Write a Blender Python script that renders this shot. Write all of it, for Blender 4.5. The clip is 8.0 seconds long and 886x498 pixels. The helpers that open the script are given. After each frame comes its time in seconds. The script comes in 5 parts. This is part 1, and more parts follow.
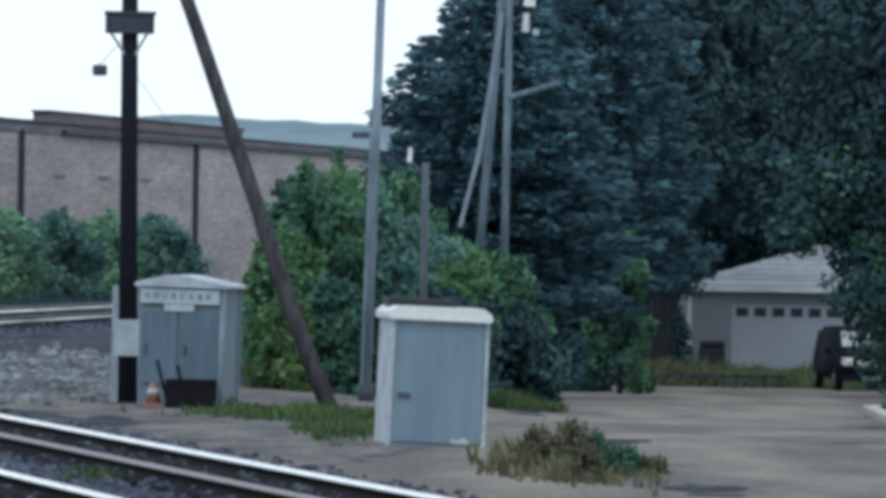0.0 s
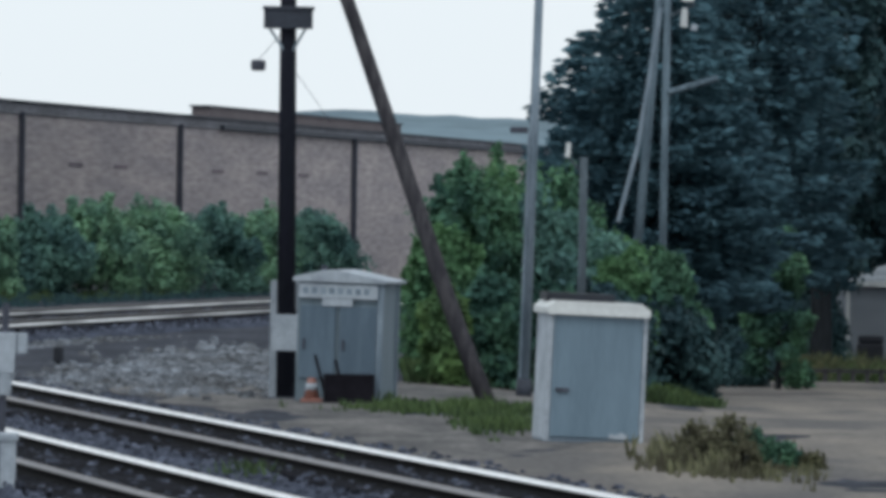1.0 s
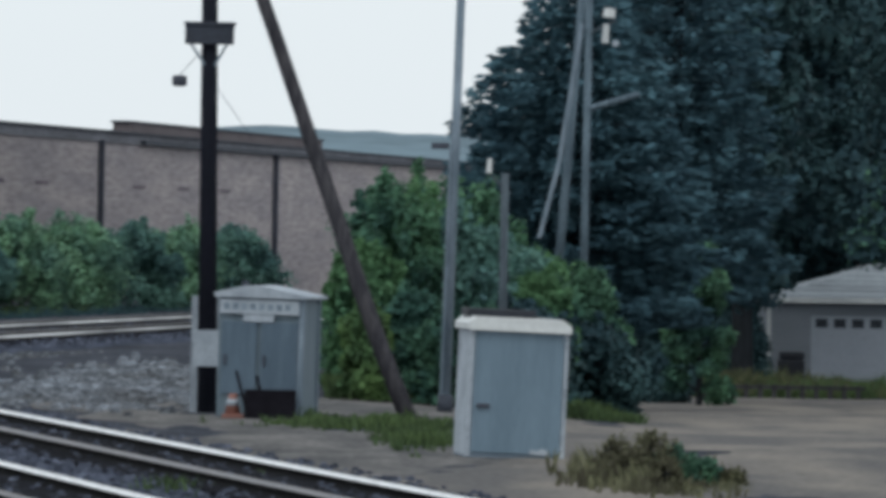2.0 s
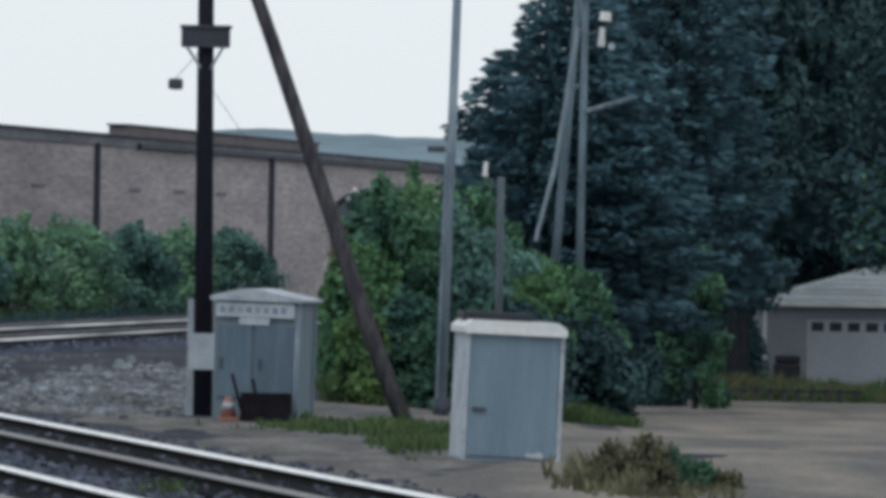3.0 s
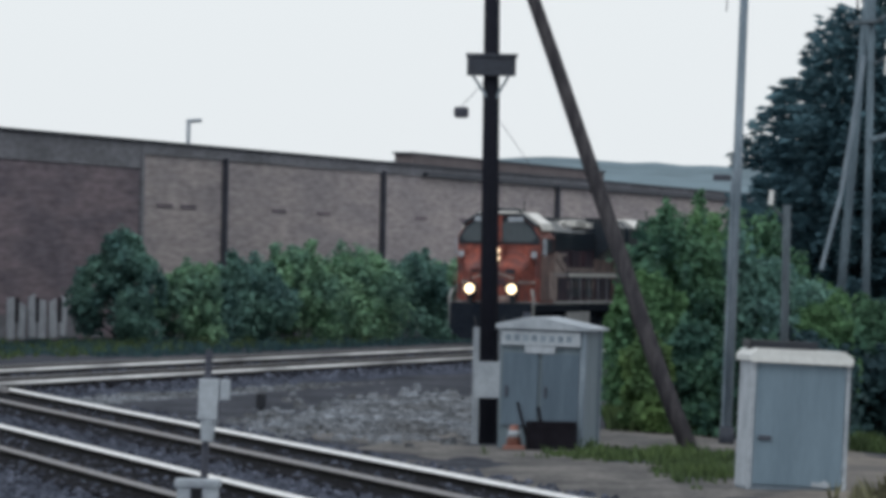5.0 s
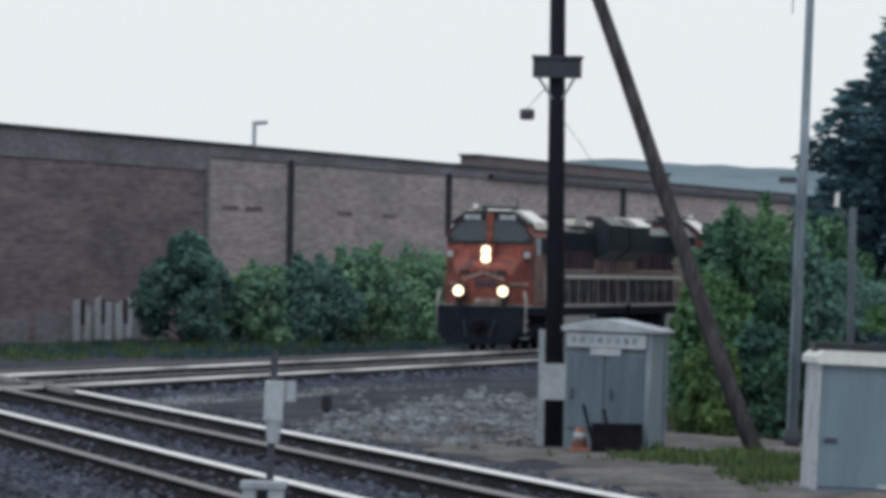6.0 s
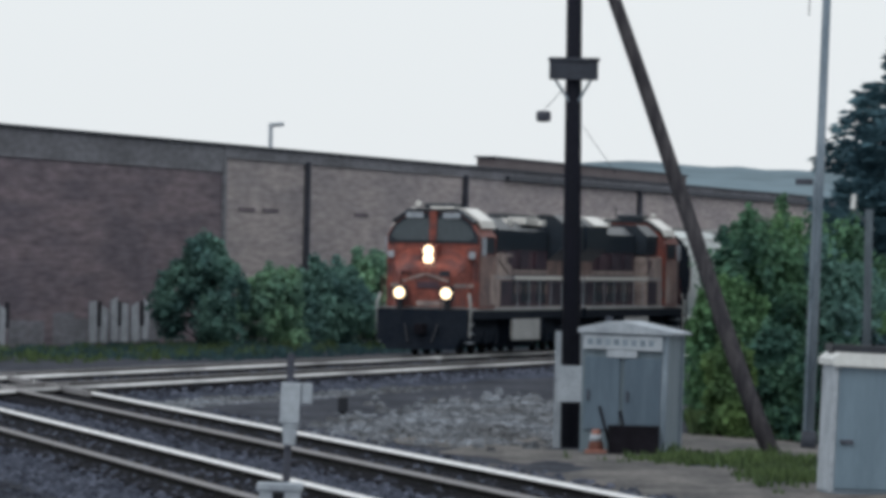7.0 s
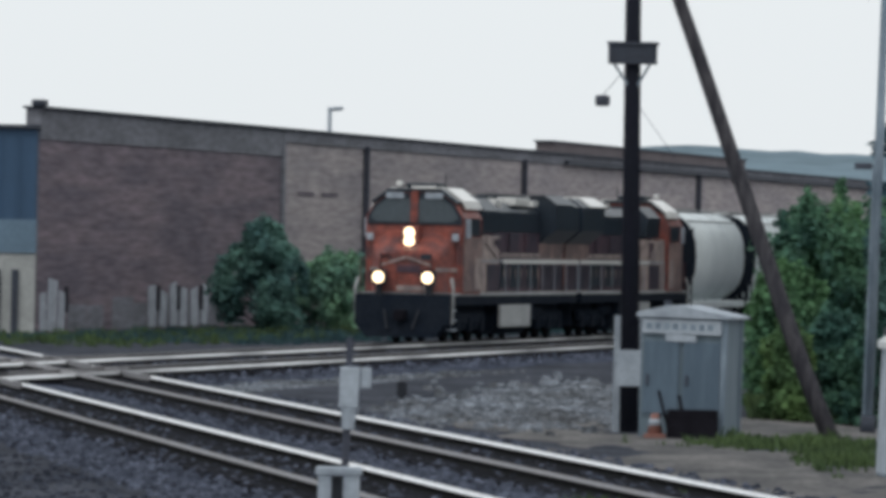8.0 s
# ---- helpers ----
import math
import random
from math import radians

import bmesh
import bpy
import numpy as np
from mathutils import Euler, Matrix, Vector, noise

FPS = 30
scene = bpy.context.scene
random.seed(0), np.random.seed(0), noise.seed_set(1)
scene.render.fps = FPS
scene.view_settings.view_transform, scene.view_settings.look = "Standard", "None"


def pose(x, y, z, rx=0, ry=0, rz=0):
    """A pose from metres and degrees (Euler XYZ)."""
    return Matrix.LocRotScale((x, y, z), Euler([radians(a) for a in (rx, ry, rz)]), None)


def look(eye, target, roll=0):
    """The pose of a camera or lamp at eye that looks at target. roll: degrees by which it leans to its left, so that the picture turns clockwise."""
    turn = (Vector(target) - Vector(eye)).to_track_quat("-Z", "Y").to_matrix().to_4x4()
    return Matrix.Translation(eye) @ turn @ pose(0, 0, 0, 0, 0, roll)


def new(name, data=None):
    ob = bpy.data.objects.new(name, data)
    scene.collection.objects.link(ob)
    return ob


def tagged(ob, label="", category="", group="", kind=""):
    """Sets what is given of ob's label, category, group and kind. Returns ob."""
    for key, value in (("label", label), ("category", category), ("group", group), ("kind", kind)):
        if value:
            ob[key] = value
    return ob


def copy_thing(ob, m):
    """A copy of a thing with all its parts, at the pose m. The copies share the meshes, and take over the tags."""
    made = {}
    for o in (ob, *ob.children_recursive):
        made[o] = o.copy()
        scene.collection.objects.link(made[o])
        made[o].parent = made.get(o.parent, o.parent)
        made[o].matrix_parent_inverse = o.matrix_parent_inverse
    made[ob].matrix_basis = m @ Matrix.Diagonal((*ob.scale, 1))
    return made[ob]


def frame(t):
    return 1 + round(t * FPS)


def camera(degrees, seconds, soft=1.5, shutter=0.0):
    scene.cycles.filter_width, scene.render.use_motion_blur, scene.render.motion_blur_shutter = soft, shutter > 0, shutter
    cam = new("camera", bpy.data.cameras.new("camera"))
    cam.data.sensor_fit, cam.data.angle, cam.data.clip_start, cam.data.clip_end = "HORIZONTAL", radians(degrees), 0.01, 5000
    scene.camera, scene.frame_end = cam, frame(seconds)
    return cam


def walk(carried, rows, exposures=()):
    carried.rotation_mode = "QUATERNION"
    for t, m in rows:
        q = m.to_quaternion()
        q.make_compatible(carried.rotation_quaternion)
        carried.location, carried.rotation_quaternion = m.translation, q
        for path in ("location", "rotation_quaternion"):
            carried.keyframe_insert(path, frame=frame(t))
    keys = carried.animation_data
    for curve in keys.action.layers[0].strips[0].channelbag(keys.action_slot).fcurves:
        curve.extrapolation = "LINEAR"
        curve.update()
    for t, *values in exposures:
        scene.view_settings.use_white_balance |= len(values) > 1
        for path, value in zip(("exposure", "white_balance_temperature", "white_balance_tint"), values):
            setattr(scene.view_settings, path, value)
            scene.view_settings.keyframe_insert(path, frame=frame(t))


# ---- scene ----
cam = camera(7.12, 8.0, soft=4.4, shutter=0.4)
EYE = 3.05
# seconds, turn to the left, tilt up and roll in degrees: the camera stands still and pans
PAN = [(0, -2.1504, -0.1975, 0.945), (0.2, -2.1194, -0.2006, 0.951), (0.4, -2.0204, -0.2096, 0.957), (0.5, -1.9232, -0.2149, 0.96),
       (0.6, -1.6773, -0.2289, 0.962), (0.7, -1.2997, -0.2432, 0.964), (0.8, -0.9717, -0.2564, 0.966), (1, -0.8791, -0.2589, 0.97),
       (1.2, -0.9038, -0.244, 0.976), (1.5, -1.0404, -0.2016, 0.985), (1.8, -1.214, -0.1621, 1.003), (2, -1.5104, -0.1211, 1.015),
       (2.2, -1.6243, -0.0681, 1.021), (3.3, -1.52, -0.0994, 1.054), (3.5, -1.4638, -0.0587, 1.06), (3.7, -1.1096, 0.0422, 1.066),
       (3.9, -0.592, 0.1172, 1.072), (4, -0.3903, 0.14, 1.075), (4.1, -0.2352, 0.1411, 1.075), (4.3, 0.02, 0.1354, 1.075),
       (4.5, 0.3344, 0.1194, 1.075), (4.7, 0.5449, 0.1076, 1.079), (4.9, 0.7053, 0.0968, 1.083), (5, 0.7583, 0.0918, 1.085),
       (5.2, 0.8213, 0.0902, 1.091), (6.3, 1.3779, 0.1, 1.124), (6.5, 1.3795, 0.0996, 1.13), (7, 1.4195, 0.111, 1.13),
       (7.2, 1.4946, 0.0821, 1.132), (7.5, 1.5655, 0.001, 1.135), (7.8, 1.7183, -0.0201, 1.135), (8, 1.8916, -0.0248, 1.135)]
walk(cam, [(t, pose(0, 0, EYE, 90 + tilt, 0, turn) @ pose(0, 0, 0, 0, 0, roll)) for t, turn, tilt, roll in PAN],
     exposures=[(0.0, 0.4, 5680, 3), (0.5, 0.34, 5740, 3), (1.0, 0.12, 5960, 5), (2.0, 0.05, 6020, 5), (3.5, 0.05, 6070, 6), (4.5, 0.05, 6140, 7), (8.0, 0.05, 6180, 7)])

# ---- light: a bright hazy overcast sky and a weak, wide sun ----
world = bpy.data.worlds.new("world")
scene.world = world
world.use_nodes = True
wn, wl = world.node_tree.nodes, world.node_tree.links
wn.clear()
sky = wn.new("ShaderNodeTexSky")
sky.sky_type, sky.sun_disc = "NISHITA", False
sky.sun_elevation, sky.sun_rotation = radians(52), radians(150)
sky.air_density, sky.dust_density, sky.ozone_density = 1.0, 4.0, 1.0
veil = wn.new("ShaderNodeMix")
veil.data_type = "RGBA"
veil.inputs[0].default_value = 0.86
wl.new(sky.outputs[0], veil.inputs[6])
veil.inputs[7].default_value = (9.75, 9.75, 9.7, 1)
wb = wn.new("ShaderNodeBackground")
wb.inputs[1].default_value = 0.095
wo = wn.new("ShaderNodeOutputWorld")
wl.new(veil.outputs[2], wb.inputs[0])
wl.new(wb.outputs[0], wo.inputs[0])
sun = new("sun", bpy.data.lights.new("sun", "SUN"))
sun.data.energy, sun.data.angle, sun.data.color = 0.6, radians(20), (1.0, 0.96, 0.9)
sun.matrix_basis = look((-40, -70, 100), (0, 0, 0))


# ---- materials ----
def mat(name, color, rough=0.7, metal=0.0, vary=0.25, scale=3.0, fine=40.0, bump=0.15, second=None, patch=0.5, island=0.0, rand=0.0, emit=0.0, stretch=(1, 1, 1), coat=0.0):
    """A worn surface: a base colour that drifts at two scales, patches of a second colour, and fine relief."""
    m = bpy.data.materials.new(name)
    m.use_nodes = True
    n, l = m.node_tree.nodes, m.node_tree.links
    b = n["Principled BSDF"]
    co = n.new("ShaderNodeTexCoord")
    mp = n.new("ShaderNodeMapping")
    mp.inputs["Scale"].default_value = stretch
    l.new(co.outputs["Object"], mp.inputs[0])
    big, small = n.new("ShaderNodeTexNoise"), n.new("ShaderNodeTexNoise")
    big.inputs["Scale"].default_value, big.inputs["Detail"].default_value = scale, 5
    small.inputs["Scale"].default_value, small.inputs["Detail"].default_value = fine, 3
    l.new(mp.outputs[0], big.inputs["Vector"])
    l.new(mp.outputs[0], small.inputs["Vector"])
    ramp = n.new("ShaderNodeValToRGB")
    ramp.color_ramp.elements[0].position, ramp.color_ramp.elements[1].position = patch - 0.12, patch + 0.12
    second = second or tuple(c * (1 - vary) for c in color)
    ramp.color_ramp.elements[0].color, ramp.color_ramp.elements[1].color = (*second, 1), (*color, 1)
    l.new(big.outputs[0], ramp.inputs[0])
    hsv = n.new("ShaderNodeHueSaturation")
    l.new(ramp.outputs[0], hsv.inputs["Color"])
    val = n.new("ShaderNodeMapRange")
    val.inputs["From Min"].default_value, val.inputs["From Max"].default_value = 0.25, 0.75
    val.inputs["To Min"].default_value, val.inputs["To Max"].default_value = 1 - vary, 1 + vary
    l.new(small.outputs[0], val.inputs[0])
    last = val.outputs[0]
    for use, node, out in ((island, "ShaderNodeNewGeometry", "Random Per Island"), (rand, "ShaderNodeObjectInfo", "Random")):
        if use:
            g, r, k = n.new(node), n.new("ShaderNodeMapRange"), n.new("ShaderNodeMath")
            r.inputs["To Min"].default_value, r.inputs["To Max"].default_value = 1 - use, 1 + use
            k.operation = "MULTIPLY"
            l.new(g.outputs[out], r.inputs[0])
            l.new(r.outputs[0], k.inputs[0])
            l.new(last, k.inputs[1])
            last = k.outputs[0]
    l.new(last, hsv.inputs["Value"])
    l.new(hsv.outputs[0], b.inputs["Base Color"])
    b.inputs["Roughness"].default_value, b.inputs["Metallic"].default_value = rough, metal
    b.inputs["Coat Weight"].default_value = coat
    b.inputs["Specular IOR Level"].default_value = 0.06 if rough >= 0.8 else 0.4
    if bump:
        bp = n.new("ShaderNodeBump")
        bp.inputs["Strength"].default_value, bp.inputs["Distance"].default_value = bump, 0.03
        l.new(small.outputs[0], bp.inputs["Height"])
        l.new(bp.outputs[0], b.inputs["Normal"])
    if emit:
        b.inputs["Emission Color"].default_value, b.inputs["Emission Strength"].default_value = (*color, 1), emit
    return m


def leaf_mat(name, color, second, rough=0.6, spread=0.4, glow=0.4):
    m = mat(name, color, rough, 0, 0.2, 0.7, 6.0, 0, second, 0.5, island=spread)
    n, l = m.node_tree.nodes, m.node_tree.links
    b, out = n["Principled BSDF"], n["Material Output"]
    b.inputs["Specular IOR Level"].default_value = 0.1
    # light comes through the blades
    thru, both = n.new("ShaderNodeBsdfTranslucent"), n.new("ShaderNodeMixShader")
    both.inputs[0].default_value = glow
    l.new(b.inputs["Base Color"].links[0].from_socket, thru.inputs["Color"])
    l.new(b.outputs[0], both.inputs[1])
    l.new(thru.outputs[0], both.inputs[2])
    l.new(both.outputs[0], out.inputs["Surface"])
    return m


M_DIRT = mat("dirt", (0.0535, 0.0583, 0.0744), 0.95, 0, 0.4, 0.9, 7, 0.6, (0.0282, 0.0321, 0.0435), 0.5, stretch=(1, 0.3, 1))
M_TAN = mat("pale_gravel", (0.147, 0.14, 0.138), 0.95, 0, 0.35, 1.1, 9, 0.5, (0.0773, 0.0768, 0.0793), 0.5, stretch=(1, 0.3, 1))
M_ROAD = mat("worn_asphalt", (0.198, 0.179, 0.159), 0.9, 0, 0.22, 0.5, 9, 0.3, (0.109, 0.104, 0.104), 0.5, stretch=(1, 0.3, 1))
M_BALLAST = mat("ballast", (0.0694, 0.081, 0.117), 0.9, 0, 0.45, 1.6, 9, 0.8, (0.0359, 0.0424, 0.0649), 0.5, stretch=(1, 0.3, 1))
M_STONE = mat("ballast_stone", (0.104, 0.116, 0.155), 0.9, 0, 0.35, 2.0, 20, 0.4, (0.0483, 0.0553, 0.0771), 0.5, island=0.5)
M_DARKSTONE = mat("dark_broken_stone", (0.0618, 0.0691, 0.0918), 0.9, 0, 0.35, 2.0, 20, 0.4, (0.0287, 0.0329, 0.0458), 0.5, island=0.5)
M_RUBBLE = mat("pale_rubble", (0.22, 0.242, 0.277), 0.9, 0, 0.3, 0.6, 20, 0.4, (0.11, 0.115, 0.125), 0.5, island=0.38, stretch=(1, 0.4, 1))
# near-white heads carry the sky glint as colour, near-black sides carry shade
M_RAILTOP = mat("polished_rail_glint", (0.92, 0.92, 0.93), 0.45, 0.2, 0.12, 2, 30, 0.05)
M_RAILPATCH = mat("patchy_rail_glint", (0.92, 0.92, 0.93), 0.45, 0.2, 0.15, 1.4, 12, 0.05, (0.3, 0.3, 0.31), 0.46, stretch=(1, 0.07, 1))
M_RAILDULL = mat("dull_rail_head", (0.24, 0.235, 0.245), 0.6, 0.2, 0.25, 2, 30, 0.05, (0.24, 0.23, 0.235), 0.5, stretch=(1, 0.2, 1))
M_RAILWEB = mat("shaded_rusty_rail", (0.008, 0.0075, 0.0085), 0.9, 0.1, 0.3, 3, 30, 0.3)
M_TIE = mat("creosoted_wood", (0.0204, 0.0211, 0.0276), 0.9, 0, 0.35, 2, 25, 0.4, rand=0.35, stretch=(6, 1, 6))
M_BRICKDARK = mat("maroon_brick", (0.226, 0.187, 0.21), 0.9, 0, 0.32, 0.5, 2.4, 0.2, (0.154, 0.135, 0.16), 0.5, stretch=(1, 0.22, 2.2))
M_BRICKTAN = mat("brown_brick", (0.412, 0.369, 0.371), 0.9, 0, 0.28, 0.45, 2.4, 0.2, (0.325, 0.297, 0.31), 0.5, stretch=(1, 0.22, 2.2))
M_CONC = mat("stained_concrete", (0.216, 0.22, 0.248), 0.85, 0, 0.25, 0.6, 5, 0.2, stretch=(1, 0.2, 1))
M_ROOFEDGE = mat("dark_flashing", (0.051, 0.0595, 0.0805), 0.7, 0.2, 0.2, 1, 10, 0.1)
M_PIPE = mat("dark_pipe", (0.0723, 0.0787, 0.106), 0.7, 0.2, 0.25, 2, 20, 0.1)
M_REDCLAD = mat("faded_red_cladding", (0.172, 0.15, 0.157), 0.8, 0, 0.12, 0.4, 4, 0.1)
M_BLUE = mat("blue_cladding", (0.0473, 0.0945, 0.169), 0.6, 0.1, 0.15, 0.5, 6, 0.1, stretch=(4, 4, 0.3))
M_PALEBLUE = mat("pale_blue_band", (0.14, 0.21, 0.28), 0.7, 0, 0.12, 0.5, 6, 0.1)
M_CREAM = mat("cream_wall", (0.41, 0.42, 0.41), 0.85, 0, 0.15, 0.6, 6, 0.1)
M_PAINT = mat("faded_white_spray_paint", (0.45, 0.48, 0.53), 0.8, 0, 0.25, 2.5, 12, 0.05)
M_PAINTDK = mat("dark_spray_paint", (0.035, 0.035, 0.045), 0.8, 0, 0.2, 3, 12, 0.05)
M_POLE = mat("tarred_wood", (0.0187, 0.0198, 0.0299), 0.85, 0, 0.35, 1.2, 14, 0.4, (0.018, 0.0198, 0.0276), 0.5, stretch=(6, 6, 0.5))
M_POLEGREY = mat("weathered_wood", (0.158, 0.209, 0.251), 0.9, 0, 0.35, 1.5, 16, 0.4, (0.0959, 0.129, 0.159), 0.5, stretch=(6, 6, 0.5))
M_POLEBROWN = mat("brown_wood", (0.0752, 0.072, 0.0792), 0.9, 0, 0.35, 1.5, 16, 0.4, (0.0395, 0.039, 0.0462), 0.5, stretch=(6, 6, 0.5))
M_POLEMID = mat("weathered_brown_grey_wood", (0.11, 0.136, 0.159), 0.9, 0, 0.35, 1.5, 16, 0.4, (0.0671, 0.0828, 0.0987), 0.5, stretch=(6, 6, 0.5))
M_GALV = mat("galvanised_steel", (0.244, 0.3, 0.358), 0.6, 0.2, 0.2, 1.5, 14, 0.1, (0.141, 0.185, 0.231), 0.5, stretch=(3, 3, 0.6))
M_CABSIDE = mat("silver_painted_steel", (0.226, 0.285, 0.347), 0.55, 0.2, 0.1, 1.3, 12, 0.1, (0.207, 0.265, 0.33), 0.5, stretch=(4, 4, 0.4))
M_CABDOOR = mat("blue_grey_painted_steel", (0.174, 0.244, 0.308), 0.55, 0.2, 0.1, 1.3, 12, 0.1, (0.146, 0.208, 0.265), 0.5, stretch=(4, 4, 0.4))
M_SIGNCAB = mat("dull_grey_green_steel", (0.16, 0.205, 0.242), 0.6, 0.1, 0.12, 1.3, 12, 0.1, (0.122, 0.165, 0.198), 0.5, stretch=(4, 4, 0.4))
M_SIGNDOOR = mat("dull_blue_steel", (0.108, 0.152, 0.2), 0.6, 0.1, 0.12, 1.3, 12, 0.1, (0.0846, 0.122, 0.165), 0.5, stretch=(4, 4, 0.4))
M_WHITE = mat("white_paint", (0.66, 0.68, 0.68), 0.55, 0, 0.1, 1.5, 14, 0.08, (0.5, 0.52, 0.53), 0.42)
M_OFFWHITE = mat("chalky_grey_paint", (0.395, 0.44, 0.495), 0.7, 0, 0.15, 2, 14, 0.1, (0.282, 0.32, 0.369), 0.45)
M_BLACK = mat("black_paint", (0.0158, 0.0198, 0.0299), 0.6, 0, 0.3, 2, 14, 0.1)
M_DARKSTEEL = mat("grimy_black_steel", (0.00941, 0.0142, 0.0238), 0.8, 0.0, 0.35, 1.5, 10, 0.2, (0.0165, 0.0214, 0.0306), 0.55)
M_RUST = mat("rusty_brown_steel", (0.0153, 0.0144, 0.0196), 0.85, 0.1, 0.3, 3, 20, 0.2)
M_ORANGE = mat("loco_orange", (0.245, 0.066, 0.048), 0.5, 0, 0.35, 2.4, 6, 0.04, (0.11, 0.046, 0.046), 0.48)
M_CREAMYELLOW = mat("faded_yellow_orange", (0.4, 0.325, 0.295), 0.5, 0, 0.35, 1.2, 4, 0.04, (0.22, 0.18, 0.178), 0.5)
M_DARKMAROON = mat("dark_maroon_paint", (0.0525, 0.036, 0.0517), 0.6, 0, 0.35, 1.4, 5, 0.05, (0.0225, 0.0216, 0.0368), 0.5)
M_MAROON = mat("grimy_maroon_paint", (0.0749, 0.04, 0.0546), 0.55, 0, 0.35, 1.4, 4, 0.05, (0.0317, 0.024, 0.0396), 0.5)
M_PALEORANGE = mat("pale_orange_brown", (0.29, 0.2, 0.178), 0.5, 0, 0.4, 1.6, 5, 0.04, (0.14, 0.105, 0.108), 0.5)
M_LOCOBLACK = mat("loco_black", (0.016, 0.0256, 0.0396), 0.4, 0, 0.25, 1, 8, 0.05)
# on the roofs this pale colour holds the sky's reflection
M_PALESHEEN = mat("pale_paint_with_sky_sheen", (0.8, 0.79, 0.76), 0.3, 0.1, 0.12, 1, 8, 0.04)
M_GREYTANK = mat("dusty_grey_tank", (0.42, 0.43, 0.43), 0.6, 0.1, 0.2, 1, 8, 0.08)
M_HOPPER = mat("pale_grey_hopper_paint", (0.68, 0.73, 0.74), 0.6, 0, 0.1, 0.5, 6, 0.04, (0.55, 0.59, 0.61), 0.42, stretch=(1, 1, 0.4))
M_GLASS = mat("dark_glass", (0.075, 0.095, 0.11), 0.25, 0, 0.1, 2, 8, 0)
M_LAMP = mat("lit_lamp", (1.0, 0.74, 0.46), 0.3, 0, 0, 2, 8, 0, emit=2.6)
M_SIDING = mat("pale_grey_siding", (0.24, 0.265, 0.3), 0.75, 0, 0.1, 0.6, 8, 0.08, stretch=(1, 1, 6))
M_SHINGLE = mat("grey_shingles", (0.32, 0.35, 0.38), 0.9, 0, 0.16, 0.8, 8, 0.2, rand=0.12)
M_GARDOOR = mat("white_garage_door", (0.4, 0.44, 0.5), 0.6, 0, 0.07, 0.8, 8, 0.04)
M_KERB = mat("pale_concrete_kerb", (0.4, 0.385, 0.36), 0.9, 0, 0.2, 1, 10, 0.2)
M_CARPAINT = mat("black_car_paint", (0.01, 0.012, 0.018), 0.82, 0, 0.1, 1, 8, 0)
M_CARGLASS = mat("car_glass", (0.24, 0.26, 0.29), 0.08, 0.85, 0.05, 2, 8, 0)
M_CHROME = mat("chrome", (0.75, 0.76, 0.78), 0.2, 0.9, 0.1, 2, 8, 0)
M_TYRE = mat("tyre_rubber", (0.02, 0.02, 0.021), 0.85, 0, 0.2, 3, 20, 0.1)
M_CONE = mat("faded_orange_plastic", (0.27, 0.125, 0.1), 0.6, 0, 0.2, 3, 15, 0.1)
M_BARK = mat("bark", (0.0245, 0.0281, 0.033), 0.95, 0, 0.35, 2, 14, 0.6, stretch=(4, 4, 0.6))
M_SPRUCE = leaf_mat("spruce_needles", (0.0887, 0.166, 0.202), (0.0605, 0.117, 0.151), spread=0.22, glow=0.15)
M_DARKLEAF = leaf_mat("dark_leaves", (0.049, 0.0946, 0.0997), (0.0302, 0.0619, 0.076), spread=0.25, glow=0.15)
M_MIDLEAF = leaf_mat("mid_green_leaves", (0.117, 0.231, 0.133), (0.0525, 0.116, 0.0966), spread=0.5)
M_HEDGELEAF = leaf_mat("hedge_leaves", (0.252, 0.426, 0.269), (0.138, 0.254, 0.204), spread=0.45)
M_LIGHTLEAF = leaf_mat("bright_green_leaves", (0.147, 0.276, 0.13), (0.0917, 0.188, 0.108))
M_YELLOWLEAF = leaf_mat("yellow_green_leaves", (0.18, 0.29, 0.11), (0.095, 0.17, 0.08))
M_BLUELEAF = leaf_mat("blue_green_leaves", (0.154, 0.282, 0.236), (0.0887, 0.174, 0.172))
M_GRASS = leaf_mat("green_grass", (0.0978, 0.145, 0.0585), (0.0586, 0.09, 0.0446))
M_STRAW = leaf_mat("dry_grass", (0.15, 0.15, 0.085), (0.085, 0.1, 0.055))
M_WEED = leaf_mat("olive_weeds", (0.194, 0.2, 0.117), (0.0895, 0.0827, 0.0628))
# distance haze is mixed into these two blue-grey colours
M_HILL = mat("haze_tinted_hill", (0.165, 0.223, 0.262), 1.0, 0, 0.2, 0.01, 0.06, 0)
M_FARWOOD = mat("haze_tinted_trees", (0.1, 0.125, 0.13), 1.0, 0, 0.2, 0.02, 0.2, 0)


# ---- mesh helpers ----
def box(bm, x0, x1, y0, y1, z0, z1, m=None, bevel=0.0):
    """An upright block between two corners."""
    vs = bmesh.ops.create_cube(bm, size=1)["verts"]
    for v in vs:
        v.co = Vector((x0 + (v.co.x + 0.5) * (x1 - x0), y0 + (v.co.y + 0.5) * (y1 - y0), z0 + (v.co.z + 0.5) * (z1 - z0)))
    if bevel:
        es = list({e for v in vs for e in v.link_edges})
        vs = list({v for f in bmesh.ops.bevel(bm, geom=es, offset=bevel, segments=2, affect="EDGES", profile=0.7)["faces"] for v in f.verts} | {v for v in vs if v.is_valid})
    if m:
        bmesh.ops.transform(bm, matrix=m, verts=vs)
    return bm


